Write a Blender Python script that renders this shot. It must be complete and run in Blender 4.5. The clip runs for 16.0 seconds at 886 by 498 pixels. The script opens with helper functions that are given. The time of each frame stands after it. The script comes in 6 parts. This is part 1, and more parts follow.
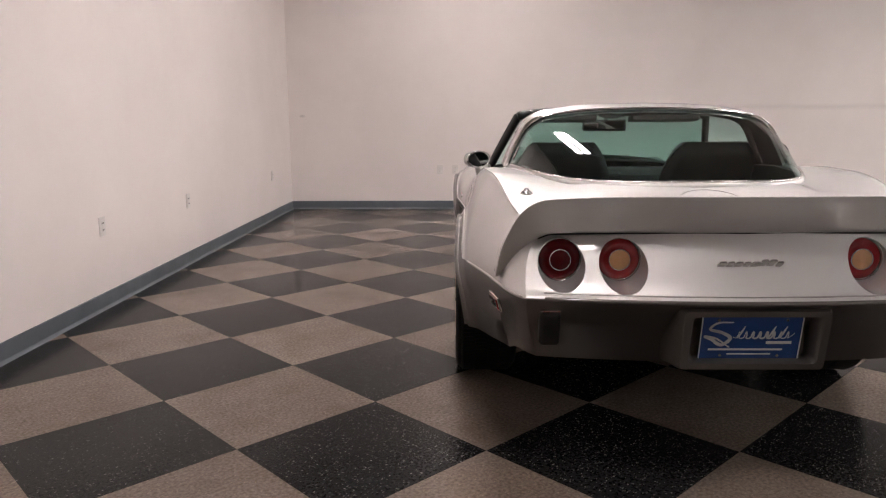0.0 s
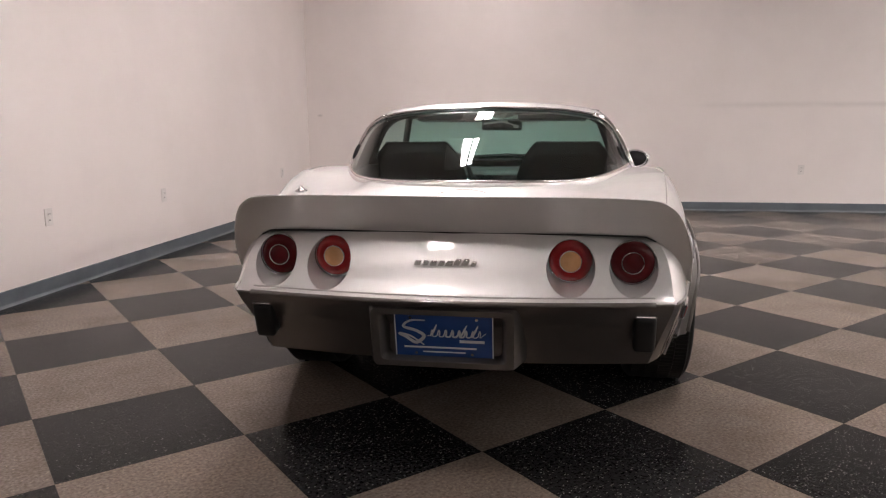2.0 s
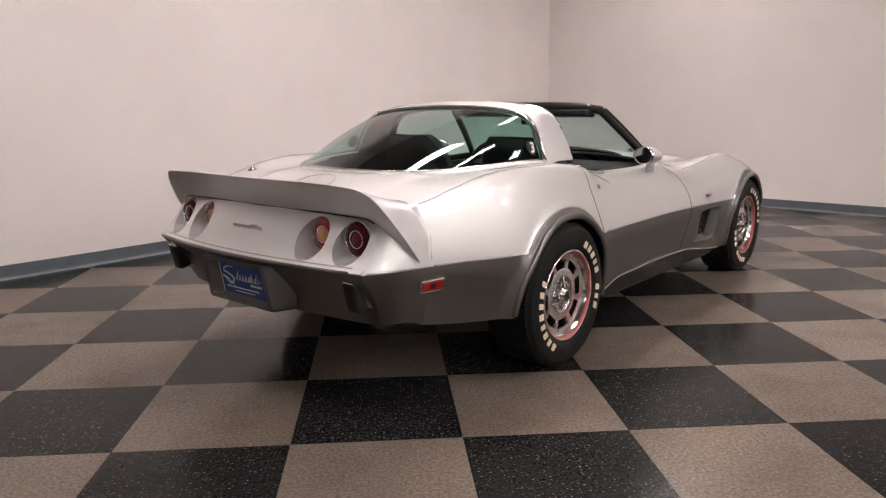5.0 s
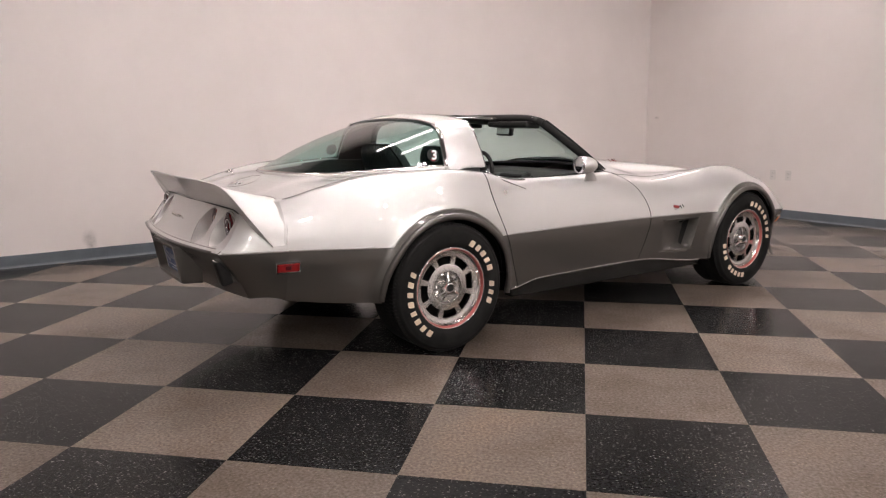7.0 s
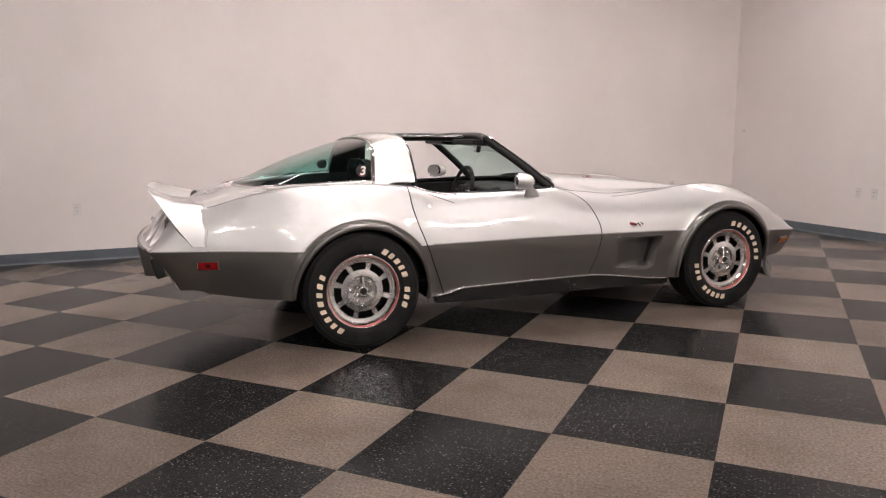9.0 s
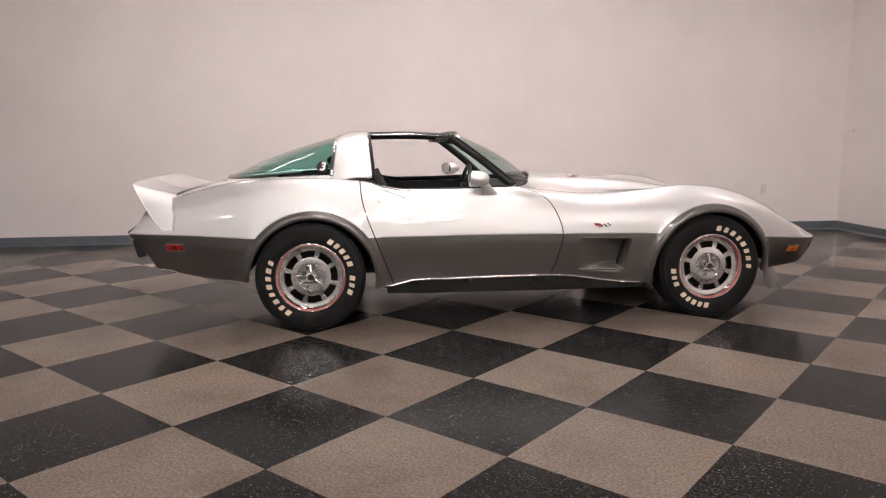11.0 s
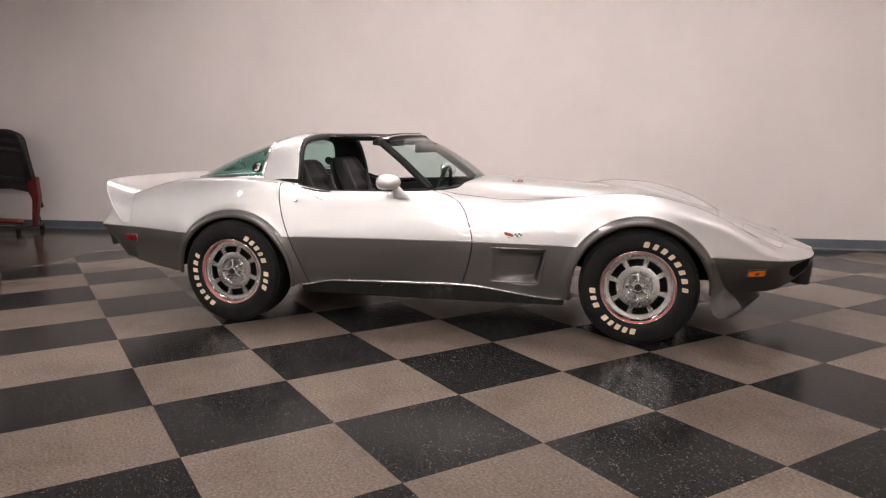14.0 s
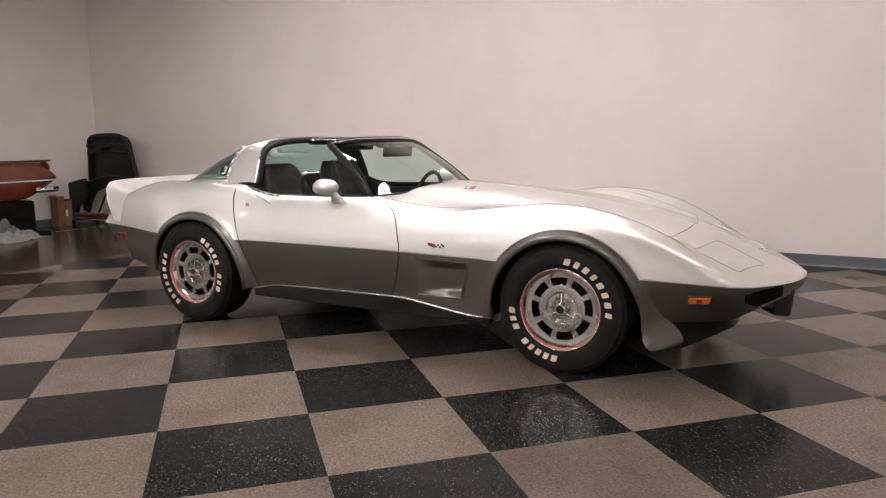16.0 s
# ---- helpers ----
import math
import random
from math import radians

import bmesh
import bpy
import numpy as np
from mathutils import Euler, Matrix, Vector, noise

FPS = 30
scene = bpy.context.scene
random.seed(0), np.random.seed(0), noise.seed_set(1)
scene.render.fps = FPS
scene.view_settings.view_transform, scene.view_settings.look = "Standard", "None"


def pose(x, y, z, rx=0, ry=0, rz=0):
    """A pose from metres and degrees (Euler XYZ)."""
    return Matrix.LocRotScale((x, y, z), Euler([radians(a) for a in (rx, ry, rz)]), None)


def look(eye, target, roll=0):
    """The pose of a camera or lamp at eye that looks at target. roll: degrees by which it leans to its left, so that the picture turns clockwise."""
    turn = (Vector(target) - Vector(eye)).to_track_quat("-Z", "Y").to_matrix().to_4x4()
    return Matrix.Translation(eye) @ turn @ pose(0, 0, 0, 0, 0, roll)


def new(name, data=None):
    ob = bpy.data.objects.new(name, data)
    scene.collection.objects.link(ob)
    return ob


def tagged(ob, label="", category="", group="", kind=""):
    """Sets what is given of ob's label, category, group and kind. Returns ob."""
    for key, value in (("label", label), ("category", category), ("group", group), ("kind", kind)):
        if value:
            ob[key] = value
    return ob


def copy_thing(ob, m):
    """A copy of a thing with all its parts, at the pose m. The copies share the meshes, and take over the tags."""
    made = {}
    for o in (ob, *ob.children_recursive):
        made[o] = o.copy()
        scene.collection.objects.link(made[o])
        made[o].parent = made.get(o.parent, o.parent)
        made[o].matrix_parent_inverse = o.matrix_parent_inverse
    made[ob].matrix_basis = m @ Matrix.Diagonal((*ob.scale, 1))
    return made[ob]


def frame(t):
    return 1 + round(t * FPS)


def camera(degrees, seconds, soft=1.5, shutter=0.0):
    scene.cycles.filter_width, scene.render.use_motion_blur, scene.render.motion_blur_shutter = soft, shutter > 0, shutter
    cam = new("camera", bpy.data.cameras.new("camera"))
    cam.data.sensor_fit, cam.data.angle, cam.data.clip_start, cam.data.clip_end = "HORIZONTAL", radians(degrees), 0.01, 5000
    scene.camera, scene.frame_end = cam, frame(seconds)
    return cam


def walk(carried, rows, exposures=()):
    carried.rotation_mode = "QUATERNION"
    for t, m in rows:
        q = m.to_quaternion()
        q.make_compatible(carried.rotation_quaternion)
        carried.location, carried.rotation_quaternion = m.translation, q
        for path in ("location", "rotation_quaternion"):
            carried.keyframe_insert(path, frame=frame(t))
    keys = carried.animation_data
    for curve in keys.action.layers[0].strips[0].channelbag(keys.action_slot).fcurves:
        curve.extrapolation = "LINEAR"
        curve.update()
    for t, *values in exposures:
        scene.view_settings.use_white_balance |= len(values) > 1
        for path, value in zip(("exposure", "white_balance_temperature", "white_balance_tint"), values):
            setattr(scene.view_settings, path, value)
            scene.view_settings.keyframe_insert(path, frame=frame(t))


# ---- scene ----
cam = camera(63.5, 16.0, soft=1.2)
PATH = [
    (0, (-2.912, -0.34, 1.117), (-1.551, 1.082, 0.763), -0.3),
    (0.5, (-2.733, -0.486, 1.117), (-1.408, 0.968, 0.759), -0.4),
    (1, (-2.504, -0.673, 1.131), (-1.239, 0.834, 0.771), -0.4),
    (1.5, (-2.297, -0.938, 1.131), (-1.088, 0.615, 0.775), -0.4),
    (2, (-2.03, -1.177, 1.115), (-0.894, 0.43, 0.759), -0.4),
    (2.5, (-1.748, -1.39, 1.114), (-0.77, 0.316, 0.751), -0.4),
    (3, (-1.492, -1.622, 1.119), (-0.68, 0.168, 0.751), -0.5),
    (3.2, (-1.377, -1.703, 1.113), (-0.626, 0.114, 0.743), -0.6),
    (5.3, (-0.066, -2.473, 1.163), (0.013, -0.512, 0.776), -0.4),
    (5.5, (0.072, -2.534, 1.163), (0.1, -0.572, 0.779), -0.5),
    (6, (0.446, -2.61, 1.169), (0.357, -0.648, 0.79), -0.5),
    (6.5, (0.824, -2.696, 1.159), (0.59, -0.743, 0.796), -0.5),
    (7, (1.178, -2.733, 1.143), (0.805, -0.8, 0.794), -0.5),
    (7.5, (1.559, -2.75, 1.157), (1.065, -0.842, 0.816), -0.6),
    (8, (1.911, -2.772, 1.164), (1.318, -0.89, 0.834), -0.6),
    (8.5, (2.257, -2.696, 1.171), (1.557, -0.851, 0.847), -0.6),
    (9, (2.581, -2.619, 1.18), (1.748, -0.828, 0.862), -0.6),
    (9.5, (2.88, -2.46, 1.152), (1.922, -0.732, 0.842), -0.6),
    (9.7, (3.016, -2.397, 1.151), (2.011, -0.696, 0.843), -0.6),
    (11.8, (4.2, -1.724, 1.162), (2.803, -0.329, 0.844), -0.4),
    (12, (4.278, -1.616, 1.16), (2.843, -0.26, 0.842), -0.4),
    (12.5, (4.486, -1.338, 1.163), (2.976, -0.067, 0.842), -0.5),
    (13, (4.696, -1.069, 1.167), (3.121, 0.121, 0.847), -0.5),
    (13.5, (4.886, -0.75, 1.178), (3.254, 0.362, 0.861), -0.6),
    (14, (5.088, -0.434, 1.172), (3.39, 0.575, 0.857), -0.5),
    (14.5, (5.192, -0.114, 1.17), (3.429, 0.779, 0.858), -0.5),
    (15, (5.294, 0.22, 1.174), (3.473, 0.986, 0.863), -0.7),
    (15.5, (5.393, 0.567, 1.176), (3.527, 1.217, 0.868), -0.7),
    (16, (5.435, 0.934, 1.17), (3.543, 1.504, 0.864), -0.7),
]
walk(cam, [(t, look(eye, target, roll)) for t, eye, target, roll in PATH])

# ---- light ----
world = bpy.data.worlds.new("world")
scene.world = world
world.use_nodes = True
world.node_tree.nodes["Background"].inputs[0].default_value = (0.5, 0.47, 0.45, 1)
world.node_tree.nodes["Background"].inputs[1].default_value = 0.05
scene.view_settings.exposure = 0.08

# The room is square to the direction 45 degrees; ROOM turns (along, across, up) into the world.
ROOM = pose(0, 0, 0, 0, 0, 45)
WALL_FRONT, WALL_LEFT, WALL_REAR, WALL_RIGHT, HIGH = 6.86, 3.96, -5.22, -30.0, 4.0
HALL_REAR, HALL_EDGE = -30.0, -1.2
TILE = 0.6096
TILE_EDGE = -2.03
CAR = Matrix.Translation((-0.0556, 1.2987, 0)) @ pose(0, 0, 0, 0, 0, 45.3)


# ---- materials ----
def nodes_of(name):
    m = bpy.data.materials.new(name)
    m.use_nodes = True
    nt = m.node_tree
    return m, nt, nt.nodes, nt.links, nt.nodes["Principled BSDF"]


def tune(b, **kw):
    names = {"color": "Base Color", "rough": "Roughness", "metal": "Metallic", "coat": "Coat Weight",
             "coat_rough": "Coat Roughness", "trans": "Transmission Weight", "ior": "IOR", "spec": "Specular IOR Level",
             "emit": "Emission Color", "power": "Emission Strength", "alpha": "Alpha"}
    for k, v in kw.items():
        b.inputs[names[k]].default_value = (*v, 1) if isinstance(v, tuple) else v


def noise_tex(ns, ln, scale, detail=4.0, rough=0.6, coord="Object"):
    tc = ns.new("ShaderNodeTexCoord")
    n = ns.new("ShaderNodeTexNoise")
    n.inputs["Scale"].default_value, n.inputs["Detail"].default_value, n.inputs["Roughness"].default_value = scale, detail, rough
    ln.new(tc.outputs[coord], n.inputs["Vector"])
    return n


def ramp(ns, ln, fac, stops):
    r = ns.new("ShaderNodeValToRGB")
    while len(r.color_ramp.elements) < len(stops):
        r.color_ramp.elements.new(0.5)
    for e, (p, c) in zip(r.color_ramp.elements, stops):
        e.position, e.color = p, (*c, 1) if len(c) == 3 else c
    ln.new(fac, r.inputs[0])
    return r


def bump(ns, ln, b, height, strength, dist):
    bp = ns.new("ShaderNodeBump")
    bp.inputs["Strength"].default_value, bp.inputs["Distance"].default_value = strength, dist
    ln.new(height, bp.inputs["Height"])
    ln.new(bp.outputs[0], b.inputs["Normal"])
    return bp


def surface(name, lo, hi, scale, rough, metal=0.0, coat=0.0, bump_d=0.0, bump_scale=0, rough_var=0.06, **kw):
    """A material whose colour drifts between two tones, with fine relief."""
    m, nt, ns, ln, b = nodes_of(name)
    n = noise_tex(ns, ln, scale)
    r = ramp(ns, ln, n.outputs["Fac"], ((0.3, lo), (0.7, hi)))
    ln.new(r.outputs[0], b.inputs["Base Color"])
    tune(b, metal=metal, coat=coat, coat_rough=0.04, **kw)
    n2 = noise_tex(ns, ln, scale * 6.3, 3)
    mr = ns.new("ShaderNodeMapRange")
    mr.inputs["To Min"].default_value, mr.inputs["To Max"].default_value = rough - rough_var, rough + rough_var
    ln.new(n2.outputs["Fac"], mr.inputs["Value"])
    ln.new(mr.outputs[0], b.inputs["Roughness"])
    if bump_d:
        n3 = noise_tex(ns, ln, bump_scale or scale * 20, 3)
        bump(ns, ln, b, n3.outputs["Fac"], 0.5, bump_d)
    return m


def paint(name, base, flake, metal, rough):
    """Metallic car paint: a dull flake layer under a clear coat."""
    m, nt, ns, ln, b = nodes_of(name)
    n = noise_tex(ns, ln, 900, 1)
    r = ramp(ns, ln, n.outputs["Fac"], ((0.35, base), (0.75, flake)))
    ln.new(r.outputs[0], b.inputs["Base Color"])
    tune(b, metal=metal, rough=rough, coat=1.0, coat_rough=0.015, ior=1.5)
    n2 = noise_tex(ns, ln, 9, 3)
    mr = ns.new("ShaderNodeMapRange")
    mr.inputs["To Min"].default_value, mr.inputs["To Max"].default_value = rough, rough + 0.08
    ln.new(n2.outputs["Fac"], mr.inputs["Value"])
    ln.new(mr.outputs[0], b.inputs["Roughness"])
    return m


def tile_material(name, lo, hi, chip, chip_size):
    """Vinyl composition tile: a marbled ground with small chips, waxed and a little scuffed."""
    m, nt, ns, ln, b = nodes_of(name)
    info = ns.new("ShaderNodeObjectInfo")
    tc = ns.new("ShaderNodeTexCoord")
    add = ns.new("ShaderNodeVectorMath")
    add.operation = "MULTIPLY_ADD"
    comb = ns.new("ShaderNodeCombineXYZ")
    for i in (0, 1):
        ln.new(info.outputs["Random"], comb.inputs[i])
    add.inputs[1].default_value = (37.0, 53.0, 0)
    ln.new(comb.outputs[0], add.inputs[0])
    ln.new(tc.outputs["Object"], add.inputs[2])
    n = ns.new("ShaderNodeTexNoise")
    n.inputs["Scale"].default_value, n.inputs["Detail"].default_value = 85, 6
    ln.new(add.outputs[0], n.inputs["Vector"])
    r = ramp(ns, ln, n.outputs["Fac"], ((0.3, lo), (0.7, hi)))
    v = ns.new("ShaderNodeTexVoronoi")
    v.inputs["Scale"].default_value, v.inputs["Randomness"].default_value = chip_size, 1
    stretch = ns.new("ShaderNodeVectorMath")
    stretch.operation = "MULTIPLY"
    stretch.inputs[1].default_value = (0.8, 2.0, 1)
    wob = ns.new("ShaderNodeVectorMath")
    wob.operation = "MULTIPLY_ADD"
    wob.inputs[1].default_value = (0.012, 0.012, 0)
    ln.new(n.outputs["Color"], wob.inputs[0])
    ln.new(add.outputs[0], wob.inputs[2])
    ln.new(wob.outputs[0], stretch.inputs[0])
    ln.new(stretch.outputs[0], v.inputs["Vector"])
    near = ns.new("ShaderNodeMapRange")
    near.inputs["From Min"].default_value, near.inputs["From Max"].default_value = 0.16, 0.30
    near.inputs["To Min"].default_value, near.inputs["To Max"].default_value = 1, 0
    ln.new(v.outputs["Distance"], near.inputs["Value"])
    sep = ns.new("ShaderNodeSeparateColor")
    ln.new(v.outputs["Color"], sep.inputs[0])
    pick = ns.new("ShaderNodeMath")
    pick.operation = "GREATER_THAN"
    pick.inputs[1].default_value = 0.40
    ln.new(sep.outputs[0], pick.inputs[0])
    fac = ns.new("ShaderNodeMath")
    fac.operation = "MULTIPLY"
    ln.new(near.outputs[0], fac.inputs[0])
    ln.new(pick.outputs[0], fac.inputs[1])
    half = ns.new("ShaderNodeMath")
    half.operation = "MULTIPLY"
    ln.new(fac.outputs[0], half.inputs[0])
    ln.new(sep.outputs[1], half.inputs[1])
    mix = ns.new("ShaderNodeMix")
    mix.data_type = "RGBA"
    mix.inputs["B"].default_value = (*chip, 1)
    ln.new(half.outputs[0], mix.inputs["Factor"])
    ln.new(r.outputs[0], mix.inputs["A"])
    # each tile of a slightly different tone
    hsv = ns.new("ShaderNodeHueSaturation")
    mr = ns.new("ShaderNodeMapRange")
    mr.inputs["To Min"].default_value, mr.inputs["To Max"].default_value = 0.88, 1.1
    ln.new(info.outputs["Random"], mr.inputs["Value"])
    ln.new(mr.outputs[0], hsv.inputs["Value"])
    ln.new(mix.outputs["Result"], hsv.inputs["Color"])
    # brown foot dirt that drifts across the joints
    geo = ns.new("ShaderNodeNewGeometry")
    dirt = ns.new("ShaderNodeTexNoise")
    dirt.inputs["Scale"].default_value, dirt.inputs["Detail"].default_value, dirt.inputs["Roughness"].default_value = 1.7, 7, 0.65
    ln.new(geo.outputs["Position"], dirt.inputs["Vector"])
    soil = ramp(ns, ln, dirt.outputs["Fac"], ((0.36, (0.80, 0.77, 0.74)), (0.52, (1.0, 1.0, 1.0)), (0.70, (1.16, 1.10, 1.04))))
    worn = ns.new("ShaderNodeMix")
    worn.data_type, worn.blend_type = "RGBA", "MULTIPLY"
    worn.inputs["Factor"].default_value = 1.0
    ln.new(hsv.outputs[0], worn.inputs["A"])
    ln.new(soil.outputs[0], worn.inputs["B"])
    ln.new(worn.outputs["Result"], b.inputs["Base Color"])
    b.inputs["Specular IOR Level"].default_value = 0.075
    scuff = noise_tex(ns, ln, 3.1, 6, coord="Object")
    sr = ns.new("ShaderNodeMapRange")
    sr.inputs["To Min"].default_value, sr.inputs["To Max"].default_value = 0.14, 0.25
    ln.new(scuff.outputs["Fac"], sr.inputs["Value"])
    ln.new(sr.outputs[0], b.inputs["Roughness"])
    big = ns.new("ShaderNodeTexNoise")
    big.inputs["Scale"].default_value, big.inputs["Detail"].default_value = 8, 2
    ln.new(add.outputs[0], big.inputs["Vector"])
    bump(ns, ln, b, big.outputs["Fac"], 0.12, 0.001)
    return m


def glass_material(name, color, rough=0.0):
    m, nt, ns, ln, b = nodes_of(name)
    ns.remove(b)
    out = [n for n in ns if n.type == "OUTPUT_MATERIAL"][0]
    t, g = ns.new("ShaderNodeBsdfTransparent"), ns.new("ShaderNodeBsdfGlossy")
    t.inputs[0].default_value = (*color, 1)
    g.inputs["Roughness"].default_value = rough
    f, mx = ns.new("ShaderNodeLayerWeight"), ns.new("ShaderNodeMixShader")
    f.inputs["Blend"].default_value = 0.5
    pw, mr = ns.new("ShaderNodeMath"), ns.new("ShaderNodeMapRange")
    pw.operation = "POWER"
    pw.inputs[1].default_value = 4.0
    mr.inputs["To Min"].default_value, mr.inputs["To Max"].default_value = 0.06, 1.0
    ln.new(f.outputs["Facing"], pw.inputs[0])
    ln.new(pw.outputs[0], mr.inputs["Value"])
    ln.new(mr.outputs[0], mx.inputs[0])
    ln.new(t.outputs[0], mx.inputs[1])
    ln.new(g.outputs[0], mx.inputs[2])
    ln.new(mx.outputs[0], out.inputs[0])
    return m


SILVER = paint("silver_paint", (0.60, 0.585, 0.578), (0.82, 0.80, 0.79), 0.78, 0.44)
CHARCOAL = paint("charcoal_paint", (0.085, 0.078, 0.073), (0.170, 0.157, 0.146), 0.75, 0.40)
WALL = surface("wall_paint", (0.72, 0.66, 0.64), (0.77, 0.71, 0.69), 1.3, 0.6, bump_d=0.0012, bump_scale=160)
# wall paint darkened in its colour, in place of an unlit hall
WALL_SHADED = surface("shaded_hall_paint", (0.09, 0.085, 0.08), (0.13, 0.12, 0.115), 1.3, 0.7)
WALL_NORTH = surface("smeared_wall_paint", (0.72, 0.66, 0.64), (0.77, 0.71, 0.69), 1.3, 0.6, bump_d=0.0012, bump_scale=160)


def smear(m, high, start):
    """A long faint rub mark on the wall at one height, beginning at a place across the room."""
    ns, ln = m.node_tree.nodes, m.node_tree.links
    b = ns["Principled BSDF"]
    old = b.inputs["Base Color"].links[0].from_socket
    tc, sep = ns.new("ShaderNodeTexCoord"), ns.new("ShaderNodeSeparateXYZ")
    ln.new(tc.outputs["Object"], sep.inputs[0])
    wob = noise_tex(ns, ln, 2.5, 5)

    def op(kind, a, c):
        nd = ns.new("ShaderNodeMath")
        nd.operation = kind
        for i, q in enumerate((a, c)):
            if isinstance(q, (int, float)):
                nd.inputs[i].default_value = q
            else:
                ln.new(q, nd.inputs[i])
        return nd.outputs[0]
    across = op("MULTIPLY", op("SUBTRACT", sep.outputs["Y"], sep.outputs["X"]), 0.7071)
    off = op("ABSOLUTE", op("SUBTRACT", op("ADD", sep.outputs["Z"], op("MULTIPLY", wob.outputs["Fac"], 0.05)), high + 0.025), 0)
    line = op("SUBTRACT", 1.0, op("MINIMUM", op("MULTIPLY", off, 22.0), 1.0))
    reach = op("MINIMUM", op("MAXIMUM", op("MULTIPLY", op("SUBTRACT", start, across), 1.2), 0.0), 1.0)
    amount = op("MULTIPLY", op("MULTIPLY", line, reach), op("MULTIPLY", wob.outputs["Fac"], 0.55))
    mix = ns.new("ShaderNodeMix")
    mix.data_type = "RGBA"
    mix.inputs["B"].default_value = (0.42, 0.38, 0.36, 1)
    ln.new(amount, mix.inputs["Factor"])
    ln.new(old, mix.inputs["A"])
    ln.new(mix.outputs["Result"], b.inputs["Base Color"])


smear(WALL_NORTH, 1.26, -0.7)


def scuff_mark(m, at, wide, tall):
    """A small grey smudge on a wall, at a place of the room."""
    ns, ln = m.node_tree.nodes, m.node_tree.links
    b = ns["Principled BSDF"]
    old = b.inputs["Base Color"].links[0].from_socket
    tc, mp = ns.new("ShaderNodeTexCoord"), ns.new("ShaderNodeMapping")
    mp.vector_type = "TEXTURE"
    mp.inputs["Location"].default_value = ROOM @ Vector(at)
    mp.inputs["Rotation"].default_value = (0, 0, radians(45))
    mp.inputs["Scale"].default_value = (wide, wide, tall)
    ln.new(tc.outputs["Object"], mp.inputs[0])
    g = ns.new("ShaderNodeTexGradient")
    g.gradient_type = "SPHERICAL"
    ln.new(mp.outputs[0], g.inputs[0])
    n = noise_tex(ns, ln, 26, 3)
    f = ns.new("ShaderNodeMath")
    f.operation = "MULTIPLY"
    ln.new(g.outputs["Fac"], f.inputs[0])
    ln.new(n.outputs["Fac"], f.inputs[1])
    mix = ns.new("ShaderNodeMix")
    mix.data_type = "RGBA"
    mix.inputs["B"].default_value = (0.26, 0.24, 0.23, 1)
    ln.new(f.outputs[0], mix.inputs["Factor"])
    ln.new(old, mix.inputs["A"])
    ln.new(mix.outputs["Result"], b.inputs["Base Color"])


for along, high, wide, tall in ((-0.211, 0.19, 0.07, 0.085), (-0.195, 0.12, 0.05, 0.10)):
    scuff_mark(WALL, (along, WALL_LEFT, high), wide, tall)
scuff_mark(WALL_NORTH, (WALL_FRONT, 3.789, 1.176), .045, .022)
CEILING = surface("ceiling_paint", (0.32, 0.30, 0.29), (0.38, 0.36, 0.35), 2.0, 0.85, bump_d=0.001)
BASE = surface("baseboard_rubber", (0.085, 0.10, 0.115), (0.12, 0.138, 0.155), 5, 0.45, bump_d=0.0006, bump_scale=60)
TILE_DARK = tile_material("tile_black", (0.007, 0.0068, 0.007), (0.021, 0.0205, 0.021), (0.22, 0.21, 0.20), 84)
TILE_LIGHT = tile_material("tile_taupe", (0.098, 0.077, 0.063), (0.192, 0.158, 0.133), (0.27, 0.215, 0.172), 88)
CONCRETE = surface("stained_concrete", (0.026, 0.020, 0.015), (0.060, 0.046, 0.034), 2.2, 0.16, bump_d=0.0006, bump_scale=30, rough_var=0.06, spec=0.22)
GROUT = surface("tile_adhesive", (0.02, 0.018, 0.016), (0.035, 0.03, 0.028), 20, 0.8)
RUBBER = surface("tyre_rubber", (0.008, 0.008, 0.008), (0.015, 0.0145, 0.014), 12, 0.65, bump_d=0.0008, bump_scale=90, spec=0.14)
LETTER = surface("cream_lettering", (0.64, 0.50, 0.37), (0.76, 0.62, 0.48), 25, 0.6)
ALLOY = surface("brushed_alloy", (0.60, 0.58, 0.565), (0.70, 0.68, 0.665), 18, 0.23, metal=0.98, rough_var=0.01)
POLISHED = surface("polished_alloy", (0.82, 0.80, 0.78), (0.88, 0.86, 0.84), 18, 0.15, metal=1.0, rough_var=0.03)
CHROME = surface("chrome", (0.74, 0.74, 0.74), (0.8, 0.8, 0.8), 5, 0.08, metal=1.0, rough_var=0.03)
MIRROR = surface("mirror_glass", (0.45, 0.46, 0.47), (0.48, 0.49, 0.5), 5, 0.03, metal=1.0, rough_var=0.01)
ROSE = surface("rose_rim_stripe", (0.34, 0.075, 0.07), (0.42, 0.105, 0.095), 20, 0.35, metal=0.2, coat=0.3)
TURNED = surface("turned_alloy", (0.62, 0.60, 0.585), (0.72, 0.70, 0.685), 18, 0.25, metal=0.98, rough_var=0.01)
for _ns, _ln, _b in [(TURNED.node_tree.nodes, TURNED.node_tree.links, [n for n in TURNED.node_tree.nodes if n.type == "BSDF_PRINCIPLED"][0])]:
    # lathe marks round the wheel's axis
    _tan = _ns.new("ShaderNodeTangent")
    _tan.direction_type, _tan.axis = "RADIAL", "Y"
    _ln.new(_tan.outputs[0], _b.inputs["Tangent"])
    _b.inputs["Anisotropic"].default_value = 0.65
HUB_ALLOY = surface("dull_hub_alloy", (0.30, 0.285, 0.275), (0.40, 0.385, 0.37), 30, 0.26, metal=0.96, rough_var=0.04)
